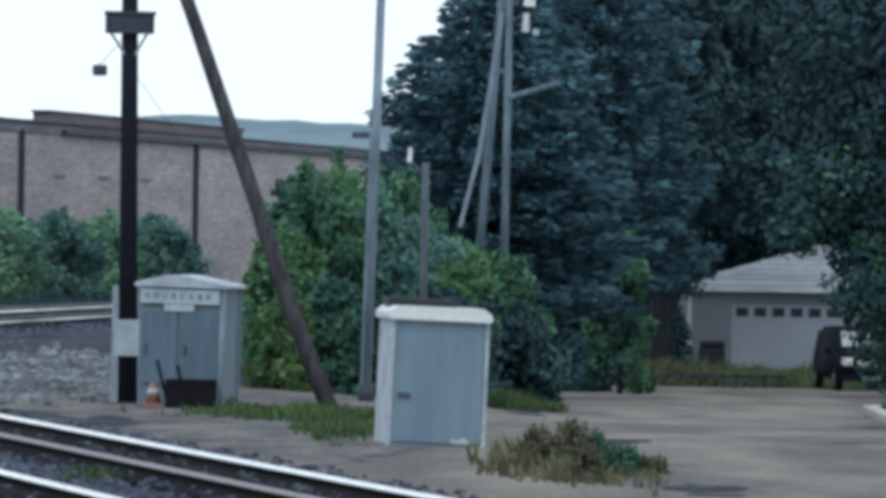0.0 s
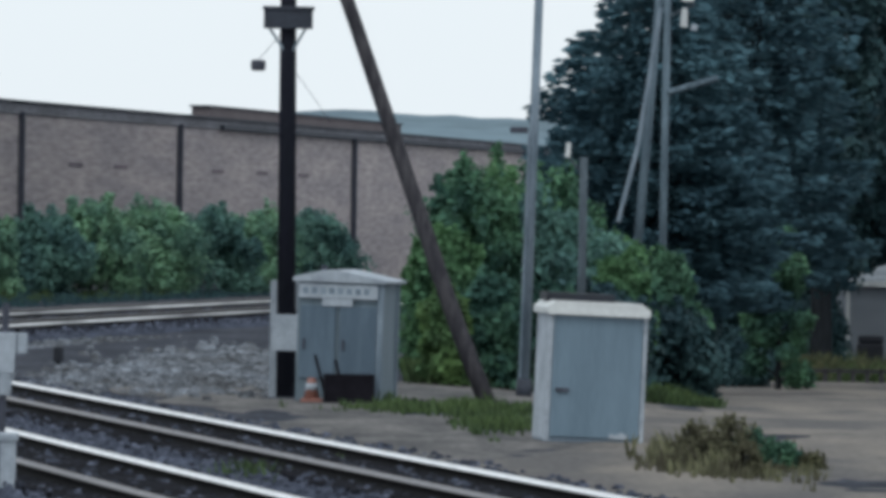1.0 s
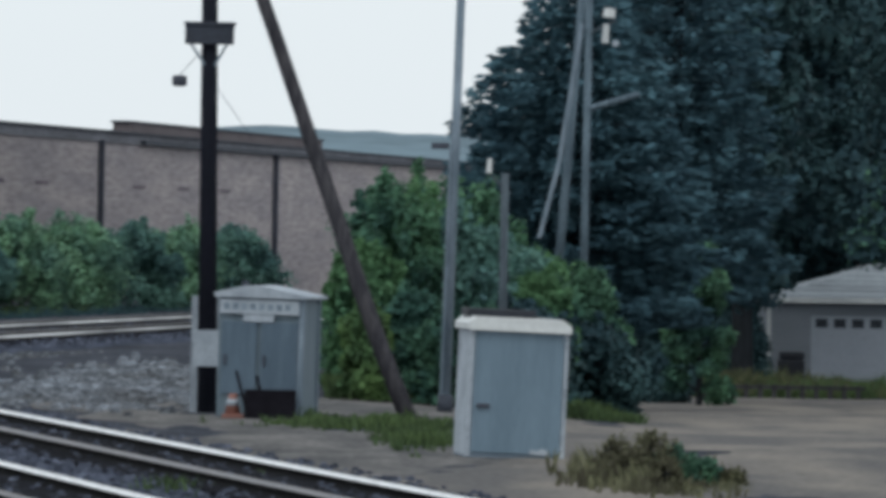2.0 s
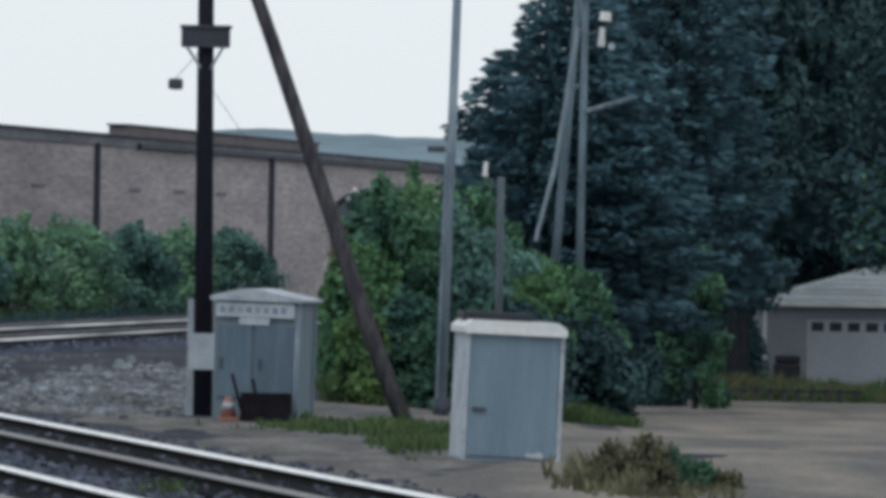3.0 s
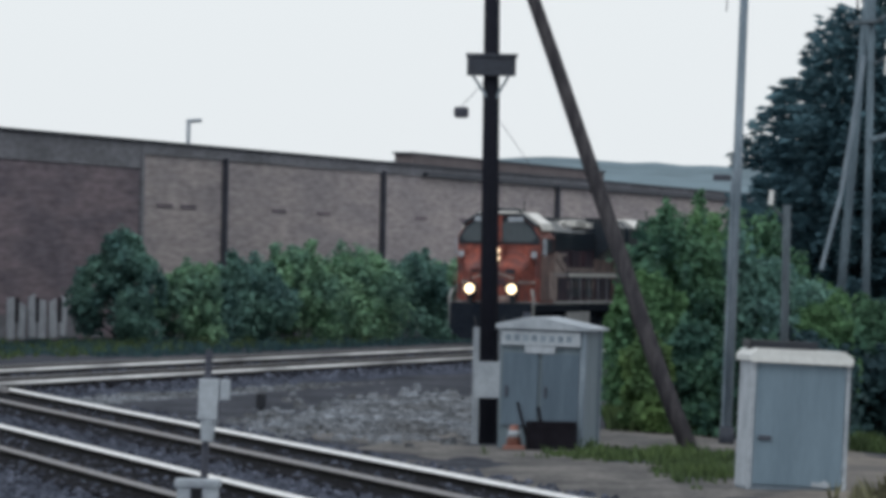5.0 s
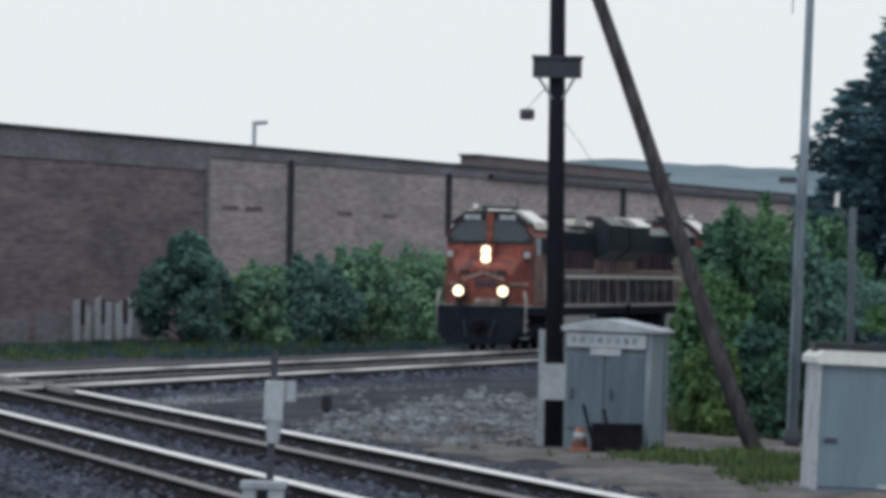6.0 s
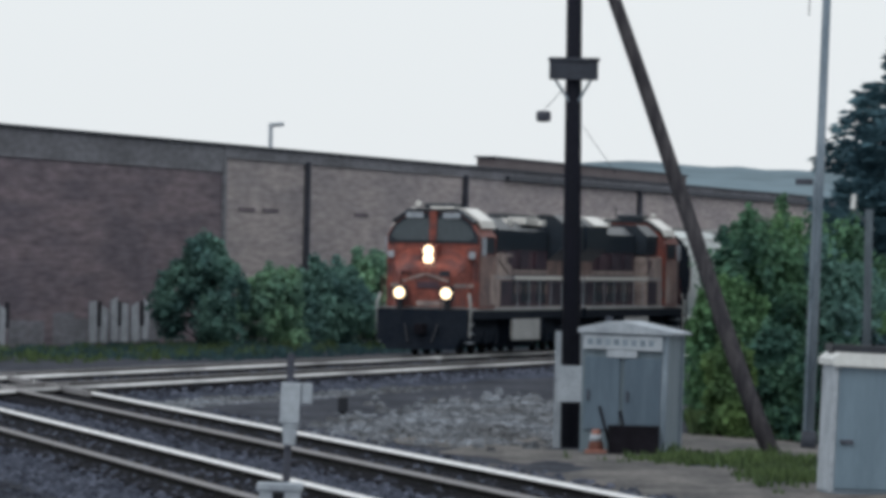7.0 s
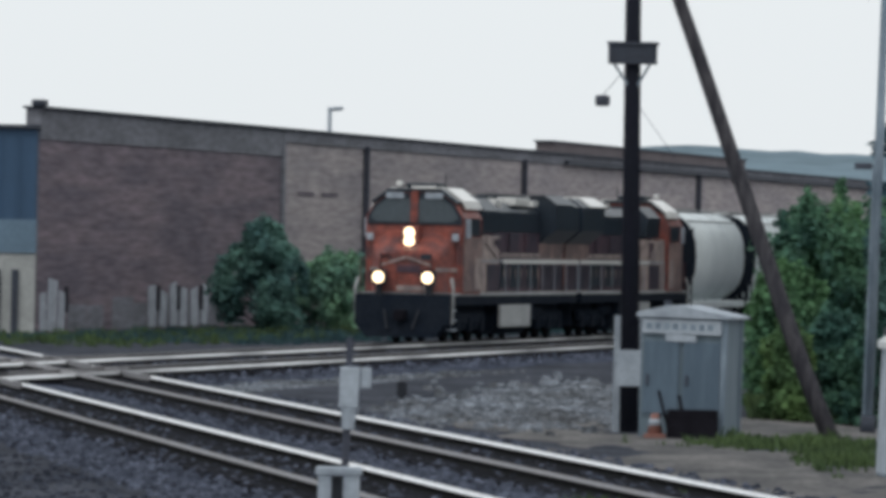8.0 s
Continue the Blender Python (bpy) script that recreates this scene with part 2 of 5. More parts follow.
def rod(bm, a, b, r0, r1=None, seg=10):
    """A round bar from a to b."""
    a, b = Vector(a), Vector(b)
    m = Matrix.Translation((a + b) / 2) @ (b - a).to_track_quat("Z", "Y").to_matrix().to_4x4()
    bmesh.ops.create_cone(bm, cap_ends=True, segments=seg, radius1=r0, radius2=r0 if r1 is None else r1, depth=(b - a).length, matrix=m)
    return bm


def tube(bm, pts, radii, seg=12):
    """One unbroken round bar through a line of points."""
    pts = [Vector(p) for p in pts]
    rings = []
    for i, p in enumerate(pts):
        d = (pts[min(i + 1, len(pts) - 1)] - pts[max(i - 1, 0)]).normalized()
        u = d.cross(Vector((0, 1, 0))).normalized()
        w = d.cross(u)
        rings.append([bm.verts.new(p + (u * math.cos(k * math.tau / seg) + w * math.sin(k * math.tau / seg)) * radii[i]) for k in range(seg)])
    for a, b in zip(rings, rings[1:]):
        for k in range(seg):
            j = (k + 1) % seg
            bm.faces.new((a[k], a[j], b[j], b[k]))
    bm.faces.new(rings[0][::-1])
    bm.faces.new(rings[-1])
    return bm


def prism(bm, pts, y0, y1, m=None):
    """An (x, z) outline pushed from y0 to y1."""
    a = [bm.verts.new((x, y0, z)) for x, z in pts]
    b = [bm.verts.new((x, y1, z)) for x, z in pts]
    bm.faces.new(a)
    bm.faces.new(b[::-1])
    for i in range(len(pts)):
        j = (i + 1) % len(pts)
        bm.faces.new((a[i], b[i], b[j], a[j]))
    if m:
        bmesh.ops.transform(bm, matrix=m, verts=a + b)
    return bm


def made(name, bm, material, smooth=False):
    bmesh.ops.recalc_face_normals(bm, faces=bm.faces)
    me = bpy.data.meshes.new(name)
    bm.to_mesh(me)
    bm.free()
    if smooth:
        for p in me.polygons:
            p.use_smooth = True
    me.materials.append(material)
    return new(name, me)


def part(name, bm, material, parent, label="", smooth=False):
    ob = made(name, bm, material, smooth)
    ob.parent = parent
    if label:
        ob["label"] = label
    return ob


def same_mesh(ob, m):
    """One more piece on the mesh of ob, under the same parent."""
    o = ob.copy()
    scene.collection.objects.link(o)
    o.matrix_basis = m
    return o


def thing(name, m, label, category, group="", kind=""):
    ob = new(name)
    ob.matrix_basis = m
    return tagged(ob, label, category, group, kind)


def B():
    return bmesh.new()


def stuff_mesh(name, verts, faces, material, parent=None):
    me = bpy.data.meshes.new(name)
    me.from_pydata(verts, [], faces)
    me.materials.append(material)
    ob = new(name, me)
    ob.parent = parent
    return ob


def smooth01(t):
    t = min(1.0, max(0.0, t))
    return t * t * (3 - 2 * t)


# ---- lie of the land: rail tops at 0 ----
SLOPE_A = 0.185     # double track in front: x = -2.65 - SLOPE_A * (y - 110.1) is its far rail
SLOPE_T = 0.1745    # curve-end line of the train: x = -8.5 + SLOPE_T * (y - 221)


def track_front(y, off):
    return -3.35 - SLOPE_A * (y - 110.1) + off


def track_train(y, off=0.0):
    return -8.5 + SLOPE_T * (y - 221) + off


def ground_z(x, y):
    z = -0.38
    z -= 0.0135 * max(0.0, min(y, 300) - 115) * smooth01((x - 1.5) / 7)
    z += 0.05 * noise.noise((x * 0.35, y * 0.15, 0))
    return z


# ---- ground, road, ballast ----
def ground():
    xs = [-2500, -800, -300, -120, -70] + [i * 2.0 for i in range(-24, 30)] + [70, 120, 300, 800, 2500]
    ys = [-300, -60, 0, 30] + [50 + i * 2.5 for i in range(0, 110)] + [340, 400, 500, 700, 1100, 2000, 4500]
    verts = [(x, y, ground_z(x, y)) for y in ys for x in xs]
    w = len(xs)
    faces = [(j * w + i, j * w + i + 1, (j + 1) * w + i + 1, (j + 1) * w + i) for j in range(len(ys) - 1) for i in range(w - 1)]
    ob = stuff_mesh("ground", verts, faces, M_DIRT)
    tagged(ob, "brown dirt and gravel ground beside the railway", "ground", kind="structure")


def sheet(name, edge, y0, y1, material, label, lift, step=2.0, cross=12, kind="structure"):
    """A strip of surfacing that follows the land; edge(y) gives its two sides."""
    n = int((y1 - y0) / step)
    verts, faces = [], []
    for j in range(n + 1):
        y = y0 + (y1 - y0) * j / n
        a, b = edge(y)
        for i in range(cross + 1):
            x = a + (b - a) * i / cross
            verts.append((x, y, ground_z(x, y) + lift))
    for j in range(n):
        for i in range(cross):
            k = j * (cross + 1) + i
            faces.append((k, k + 1, k + cross + 2, k + cross + 1))
    return tagged(stuff_mesh(name, verts, faces, material), label, name, kind=kind)


def road_edges(y):
    left = 2.0 + 3.2 * smooth01((y - 96) / 22) + 0.5 * noise.noise((y * 0.12, 3, 0)) + (0.02 * (y - 118) if y > 118 else 0)
    return left, 13.05 + 0.074 * (min(y, 172) - 126) + 7.5 * smooth01((y - 156) / 16)


def ballast_bed(name, centre, width, y0, y1, label):
    """A raised bed of broken stone with sloping shoulders."""
    verts, faces = [], []
    prof = [(-width - 1.0, -0.7), (-width, -0.3), (-width * 0.5, -0.24), (0, -0.23), (width * 0.5, -0.24), (width, -0.3), (width + 1.0, -0.7)]
    n = int((y1 - y0) / 1.2)
    for j in range(n + 1):
        y = y0 + (y1 - y0) * j / n
        for dx, z in prof:
            x = centre(y) + dx
            verts.append((x, y, (min(z, ground_z(x, y) - 0.1) if z < -0.5 else z) + 0.04 * noise.noise((x * 1.3, y * 0.9, 2))))
    w = len(prof)
    for j in range(n):
        for i in range(w - 1):
            k = j * w + i
            faces.append((k, k + 1, k + w + 1, k + w))
    return tagged(stuff_mesh(name, verts, faces, M_BALLAST), label, "ballast", kind="structure")


def stones(name, area, count, material, seed, label, size=(0.05, 0.12)):
    """Loose broken stones strewn over an area; area(r) gives x, y, z."""
    r = random.Random(seed)
    verts, faces = [], []
    for _ in range(count):
        x, y, z = area(r)
        s = r.uniform(*size)
        k = len(verts)
        a = r.uniform(0, 3)
        for up in (0, 1):
            for q in range(4):
                w = s * r.uniform(0.75, 1.2) * (0.62 if up else 1.0)
                verts.append((x + w * math.cos(a + q * 1.571 + 0.3 * up), y + w * math.sin(a + q * 1.571 + 0.3 * up), z - 0.02 + up * s * r.uniform(0.45, 0.9)))
        faces += [(k + q, k + (q + 1) % 4, k + 4 + (q + 1) % 4, k + 4 + q) for q in range(4)] + [(k + 4, k + 5, k + 6, k + 7)]
    return tagged(stuff_mesh(name, verts, faces, material), label, "ballast", kind="stuff")


def rail_profile(bm, m, length, top):
    prism(bm, [(-0.07, -0.17), (0.07, -0.17), (0.07, -0.155), (0.012, -0.13), (0.012, -top - 0.02), (0.034, -top - 0.012), (0.034, -top), (-0.034, -top), (-0.034, -top - 0.012), (-0.012, -top - 0.02), (-0.012, -0.13), (-0.07, -0.155)], 0, length, m)


def rail_track(origin, angle, length, label, ties, bright, group="rail tracks"):
    """A track along +y of its own space: two rails with bright running tops, on sleepers."""
    t = thing("railway_track", pose(*origin, 0, 0, angle), label, "railway track", group)
    for x in (-0.7525, 0.7525):
        bm = B()
        # one head is coloured as a glint, its twin is left dull
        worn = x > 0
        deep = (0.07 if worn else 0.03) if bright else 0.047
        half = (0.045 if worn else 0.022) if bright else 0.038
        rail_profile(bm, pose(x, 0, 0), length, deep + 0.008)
        rail = part("rail", bm, M_RAILWEB, t, "rusty steel rail, sides coloured shade-dark")
        part("running_surface", prism(B(), [(x - half, -deep - 0.006), (x + half, -deep - 0.006), (x + half, -deep), (x + 0.008, 0.0), (x - 0.008, 0.0), (x - half, -deep)], 0, length), (M_RAILPATCH if bright else M_RAILTOP) if worn else M_RAILDULL, rail, "worn rail head, brightness put into its colour")
    r = random.Random(7)
    tie = None
    for i in range(ties[2]):
        y = ties[0] + (ties[1] - ties[0]) * i / ties[2]
        m = pose(r.uniform(-0.05, 0.05), y, 0, 0, 0, r.uniform(-1, 1))
        if tie is None:
            tie = part("sleeper", box(B(), -1.3, 1.3, -0.12, 0.12, -0.34, -0.155, bevel=0.015), M_TIE, t, "dark creosoted wooden sleeper")
            tie.matrix_basis = m
        else:
            same_mesh(tie, m)
    return t


def lay_tracks():
    ang_a = math.degrees(math.atan(SLOPE_A))
    for off, tag in ((0.0, "far"), (-3.9, "near")):
        y0 = 40.0
        rail_track((track_front(y0, off), y0, 0), ang_a, 190, "straight main line track with bright rails on dark sleepers", (30, 130, 165), False)
    ang_t = -math.degrees(math.atan(SLOPE_T))
    for off in (0.0, 4.6):
        y0 = 150.0
        rail_track((track_train(y0, off), y0, 0.0), ang_t, 330, "main line track that crosses the others at a diamond", (10, 150, 200), True)
    # guard rails and flange castings at the diamonds
    for off_t in (0.0, 4.6):
        for off_a in (0.0, -3.9):
            # where the two centre lines meet
            y = (track_train(0, off_t) * -1 + track_front(0, off_a)) / (SLOPE_A + SLOPE_T)
            x = track_train(y, off_t)
            d = thing("rail_crossing", pose(x, y, 0.004, 0, 0, ang_a), "worn steel diamond crossing between two tracks", "rail crossing", "rail crossings")
            for g in (-0.68, 0.68):
                part("guard_rail", box(B(), g - 0.035, g + 0.035, -6, 6, -0.12, 0.006), M_RAILDULL, d, "worn steel guard rail")
            for g in (-0.68, 0.68):
                m = pose(0, 0, 0, 0, 0, ang_t - ang_a)
                part("crossing_rail", box(B(), g - 0.035, g + 0.035, -6, 6, -0.12, 0.01, m), M_RAILDULL, d, "worn steel crossing rail")


ground()
sheet("road", road_edges, 60, 212, M_ROAD, "worn pale grey asphalt yard road with dusty patches", 0.012, 2.0, 16)
sheet("gravel_strip", lambda y: (track_front(y, 2.0), 5.4 + 0.4 * noise.noise((y * 0.2, 9, 0))), 70, 122, M_TAN, "pale tan gravel strip beside the track", 0.006, 1.5, 10)
ballast_bed("ballast_front", lambda y: track_front(y, -1.95), 4.0, 36, 236, "grey broken-stone ballast under the double track")
ballast_bed("ballast_train", lambda y: track_train(y, 2.3), 4.4, 146, 480, "grey broken-stone ballast under the train's tracks")
sheet("gravel_fan", lambda y: (track_front(y, 4.0) + 0.8 * noise.noise((y * 0.3, 5, 0)), 1.2), 122, 144, M_TAN, "tan gravel round the foot of the pole", 0.008, 1.2, 10)
sheet("gravel_path", lambda y: (1.0, 9.0), 131, 147, M_TAN, "pale tan path in front of the thicket", 0.01, 1.5, 10)
lay_tracks()


def between(r):
    """The rubble triangle between the two lines."""
    y = r.uniform(135, 196)
    x = r.uniform(track_front(y, 2.2), min(track_train(y, 8.8) if y > 150 else 4.0, 1.2))
    return x, y, ground_z(x, y)


def on_front(r):
    y = r.uniform(66, 150)
    return track_front(y, r.uniform(-6.8, 2.3)), y, r.uniform(-0.26, -0.15)


def on_train(r):
    y = r.uniform(165, 275)
    return track_train(y, r.uniform(-2.2, 7.2)), y, r.uniform(-0.26, -0.16)


stones("rubble", between, 5200, M_RUBBLE, 11, "grey rubble strewn between the tracks", (0.04, 0.11))
stones("rubble_heap", lambda r: (lambda x, y: (x, y, ground_z(x, y)))(r.gauss(-3.2, 1.1), r.gauss(152, 7)), 1100, M_RUBBLE, 12, "low heap of pale broken stone", (0.06, 0.19))
stones("rubble_spill", lambda r: (lambda x, y: (x, y, ground_z(x, y)))(min(1.0, r.gauss(-1.8, 1.2)), r.gauss(163, 8)), 1500, M_RUBBLE, 15, "spill of pale broken stone between the tracks", (0.06, 0.2))
stones("ballast_stones", on_front, 17000, M_STONE, 13, "loose grey ballast stones on the double track", (0.035, 0.075))
stones("trackside_stones", lambda r: (lambda y: (track_front(y, r.uniform(-16, -6.5)), y, -0.38))(r.uniform(62, 112)), 9000, M_DARKSTONE, 16, "dark broken stone beside the double track", (0.03, 0.08))
stones("ballast_stones_far", on_train, 9000, M_STONE, 14, "loose grey ballast stones on the train's tracks", (0.05, 0.1))


# ---- the long brick building beside the line ----
WALL = pose(-23.0, 255.0, 0, 0, 0, -math.degrees(math.atan(SLOPE_T)))     # +y runs along the wall, -x into the building


def brick_building():
    b = thing("brick_warehouse", WALL, "long maroon and brown brick warehouse with graffiti along its foot", "warehouse")
    w1 = 38.4
    part("wall", box(B(), -0.45, 0, 0, w1, -0.8, 6.6), M_BRICKDARK, b, "dark maroon brick wall")
    part("hall", box(B(), -42, -0.45, 0.3, 215, -0.8, 6.6), M_ROOFEDGE, b, "dark flat-roofed hall behind the wall")
    part("fascia", prism(B(), [(-0.5, 6.6), (0.05, 6.6), (0.05, 7.7), (-0.5, 7.7)], 0.0, w1), M_CONC, b, "grey stained concrete fascia band")
    part("wall", box(B(), -0.45, 0.0, w1, 215, -0.8, 7.2), M_BRICKTAN, b, "brown brick wall")
    part("fascia", box(B(), -0.5, 0.08, w1, 215, 7.2, 7.7), M_CONC, b, "grey stained concrete fascia band")
    part("roof_edge", box(B(), -0.6, 0.2, -0.1, 215.1, 7.7, 7.79), M_ROOFEDGE, b, "dark metal roof edge")
    part("gutter", box(B(), 0.082, 0.3, 100, 215, 7.2, 7.42), M_ROOFEDGE, b, "dark gutter")
    part("corner_cap", box(B(), -0.25, 0.25, -0.3, 0.3, 7.79, 8.02, bevel=0.08), M_ROOFEDGE, b, "dark corner cap")
    for y, r in ((54.2, 0.13), (89.6, 0.14), (139.2, 0.15)):
        part("downpipe", box(B(), 0.002, 2 * r, y - r, y + r, -0.5, 7.3, bevel=0.05), M_PIPE, b, "dark vertical downpipe")
    part("corner_strip", box(B(), -0.1, 0.12, w1 - 0.15, w1 + 0.35, -0.5, 7.2), M_CONC, b, "pale corner strip")
    # shallow recessed window bays bricked up
    for y in (43, 47.5, 66, 76, 100, 112, 124):
        part("bricked_window", box(B(), -0.05, 0.03, y - 1.5, y + 1.5, 5.02, 5.2), M_BRICKDARK, b, "bricked-up window")
    v = part("vent_pipe", rod(B(), (-1, 51.7, 6.6), (-1, 51.7, 8.85), 0.09), M_OFFWHITE, b, "grey roof vent pipe with a bent top")
    part("vent_elbow", rod(B(), (-1, 51.6, 8.83), (-0.8, 53.1, 8.9), 0.09), M_OFFWHITE, v)
    # upper block set back on the roof
    part("upper_block", box(B(), -9.0, -8, 139, 204, 6.6, 8.9), M_REDCLAD, b, "faded red metal-clad upper storey")
    part("upper_roof", box(B(), -9.1, -7.9, 138.8, 204.2, 8.9, 9.0), M_ROOFEDGE, b)
    # graffiti as plain bars on the brick
    r = random.Random(4)
    tall = (((0.0, 0.0, 1.2, 1.6, 5), (1.75, -0.1, 1.0, 1.35, -6)), ((0.0, 0.05, 1.1, 1.7, 8), (1.6, -0.05, 1.2, 1.5, -5)), ((0.0, -0.05, 1.2, 1.5, 6), (1.7, 0.05, 1.0, 1.55, -9)))
    wide = (((-0.1, -0.2, 0.9, 1.5, 6), (1.2, 0.1, 1.3, 1.9, -3), (2.5, -0.15, 0.9, 1.5, -8)),)
    for y0, gap, signs in ((1.0, 3.0, wide), (17.0, 3.4, tall)):
        for i, strokes in enumerate(signs):
            for k, (dy, dz, wy, hz, tilt) in enumerate(strokes):
                m = pose(0.01, y0 + i * gap + dy, 0.52 + dz, tilt + r.uniform(-3, 3))
                part("graffiti", box(B(), 0.0, 0.012 + 0.003 * k, -wy / 2, wy / 2, -hz / 2, hz / 2, m, bevel=0.005), M_PAINT, b, "faded white spray-paint bar")
    for i in range(9):
        y = 4.6 + i * 3.0 + r.uniform(-0.4, 0.4)
        part("painted_patch", box(B(), 0.0, 0.004 + 0.0005 * i, y, y + r.uniform(2.2, 3.4), -0.3, r.uniform(0.5, 1.0)), M_CONC, b, "pale painted-over patch")
    for y in (4.2, 18.0, 21.2, 24.9):
        part("graffiti_shadow", box(B(), 0.0, 0.03, y - 0.28, y + 0.28, 0.35, 1.3), M_PAINTDK, b, "dark spray-paint bar")
    return b


def blue_building():
    b = thing("blue_shed", pose(-23.02, 254.5, 0, 0, 0, 1), "blue metal-clad shed with a pale lower wall", "shed")
    part("wall", box(B(), -26, 0, 0, 22, 3.7, 6.95), M_BLUE, b, "dark blue cladding")
    for i in range(40):
        part("cladding_rib", box(B(), -26 + i * 0.65, -25.93 + i * 0.65, -0.04, 0.0, 3.72, 6.9), M_BLUE, b)
    part("band", box(B(), -26.0, 0.02, -0.05, 22, 2.5, 3.7), M_PALEBLUE, b, "pale blue band")
    part("lower_wall", box(B(), -26, 0, 0.02, 22, -0.8, 2.5), M_CREAM, b, "cream lower wall")
    for x in (-0.7, -1.35, -2.3, -3.4, -4.4, -6.0, -8.0):
        part("post", box(B(), x - 0.12, x + 0.12, -0.12, 0.02, -0.6, 1.9), M_ROOFEDGE, b, "dark upright post")
    part("roof_edge", box(B(), -26.2, 0.1, -0.2, 22.2, 6.95, 7.1), M_ROOFEDGE, b, "dark roof edge")


brick_building()
blue_building()


# ---- distance: a wooded ridge and a line of far trees, their haze put into the colour ----
def far_ridge(name, y, x0, x1, base, top, material, label, seed, step):
    r = random.Random(seed)
    verts, faces = [], []
    n = int((x1 - x0) / step)
    for i in range(n + 1):
        x = x0 + (x1 - x0) * i / n
        h = top(x) + r.uniform(-1, 1) * 0.012 * top(x)
        verts += [(x, y, base), (x, y + 40, h * 0.7), (x, y + 160, h), (x, y + 500, base)]
    for i in range(n):
        for q in range(3):
            k = i * 4 + q
            faces.append((k, k + 1, k + 5, k + 4))
    return tagged(stuff_mesh(name, verts, faces, material), label, "backdrop", kind="structure")


far_ridge("backdrop_hill", 2200, -800, 1500, -6, lambda x: 38.3 - 0.045 * max(0, min(x, 300)) - 0.06 * max(0, min(-x, 300)), M_HILL, "wooded hill in the distance, haze put into its colour", 3, 9)
far_ridge("backdrop_woods", 1100, -300, 900, -4, lambda x: 14 + 1.5 * math.sin(x * 0.13), M_FARWOOD, "line of far trees, haze put into its colour", 5, 2.2)


# ---- plants ----
def leaf_cloud(rnd, blobs, count, size, flat=0.35):
    """Many small leaf sprays spread through lumpy blobs, denser at their skins. blobs: (x, y, z, rx, ry, rz)."""
    verts, faces = [], []
    weights = [b[3] * b[5] + b[4] * b[5] for b in blobs]
    picks = rnd.choices(range(len(blobs)), weights, k=count)
    for i in picks:
        bx, by, bz, rx, ry, rz = blobs[i]
        while True:
            d = Vector((rnd.gauss(0, 1), rnd.gauss(0, 1), rnd.gauss(0, 1)))
            if d.length > 0.01:
                break
        d.normalize()
        k = 0.3 + 0.92 * rnd.random() ** 0.62
        k *= 1 + 0.3 * noise.noise((d * 2.2 + Vector((bx, by, bz))))
        p = Vector((bx + d.x * rx * k, by + d.y * ry * k, bz + d.z * rz * k))
        n = (d + Vector((rnd.uniform(-1, 1), rnd.uniform(-1, 1), rnd.uniform(-0.6, 1.2))) * 0.8).normalized()
        u = n.orthogonal().normalized()
        u.rotate(Matrix.Rotation(rnd.uniform(0, 6.28), 3, n))
        w = n.cross(u)
        s = size * rnd.uniform(0.6, 1.3)
        v = len(verts)
        verts += [tuple(p - u * s), tuple(p + w * s * flat * 1.6 + n * s * 0.15), tuple(p + u * s), tuple(p - w * s * flat * 1.6 + n * s * 0.1)]
        faces.append((v, v + 1, v + 2, v + 3))
    return verts, faces


def limb_path(bm, pts, r0, r1):
    for i in range(len(pts) - 1):
        a, b = i / (len(pts) - 1), (i + 1) / (len(pts) - 1)
        rod(bm, pts[i], pts[i + 1], r0 + (r1 - r0) * a, r0 + (r1 - r0) * b, 8)


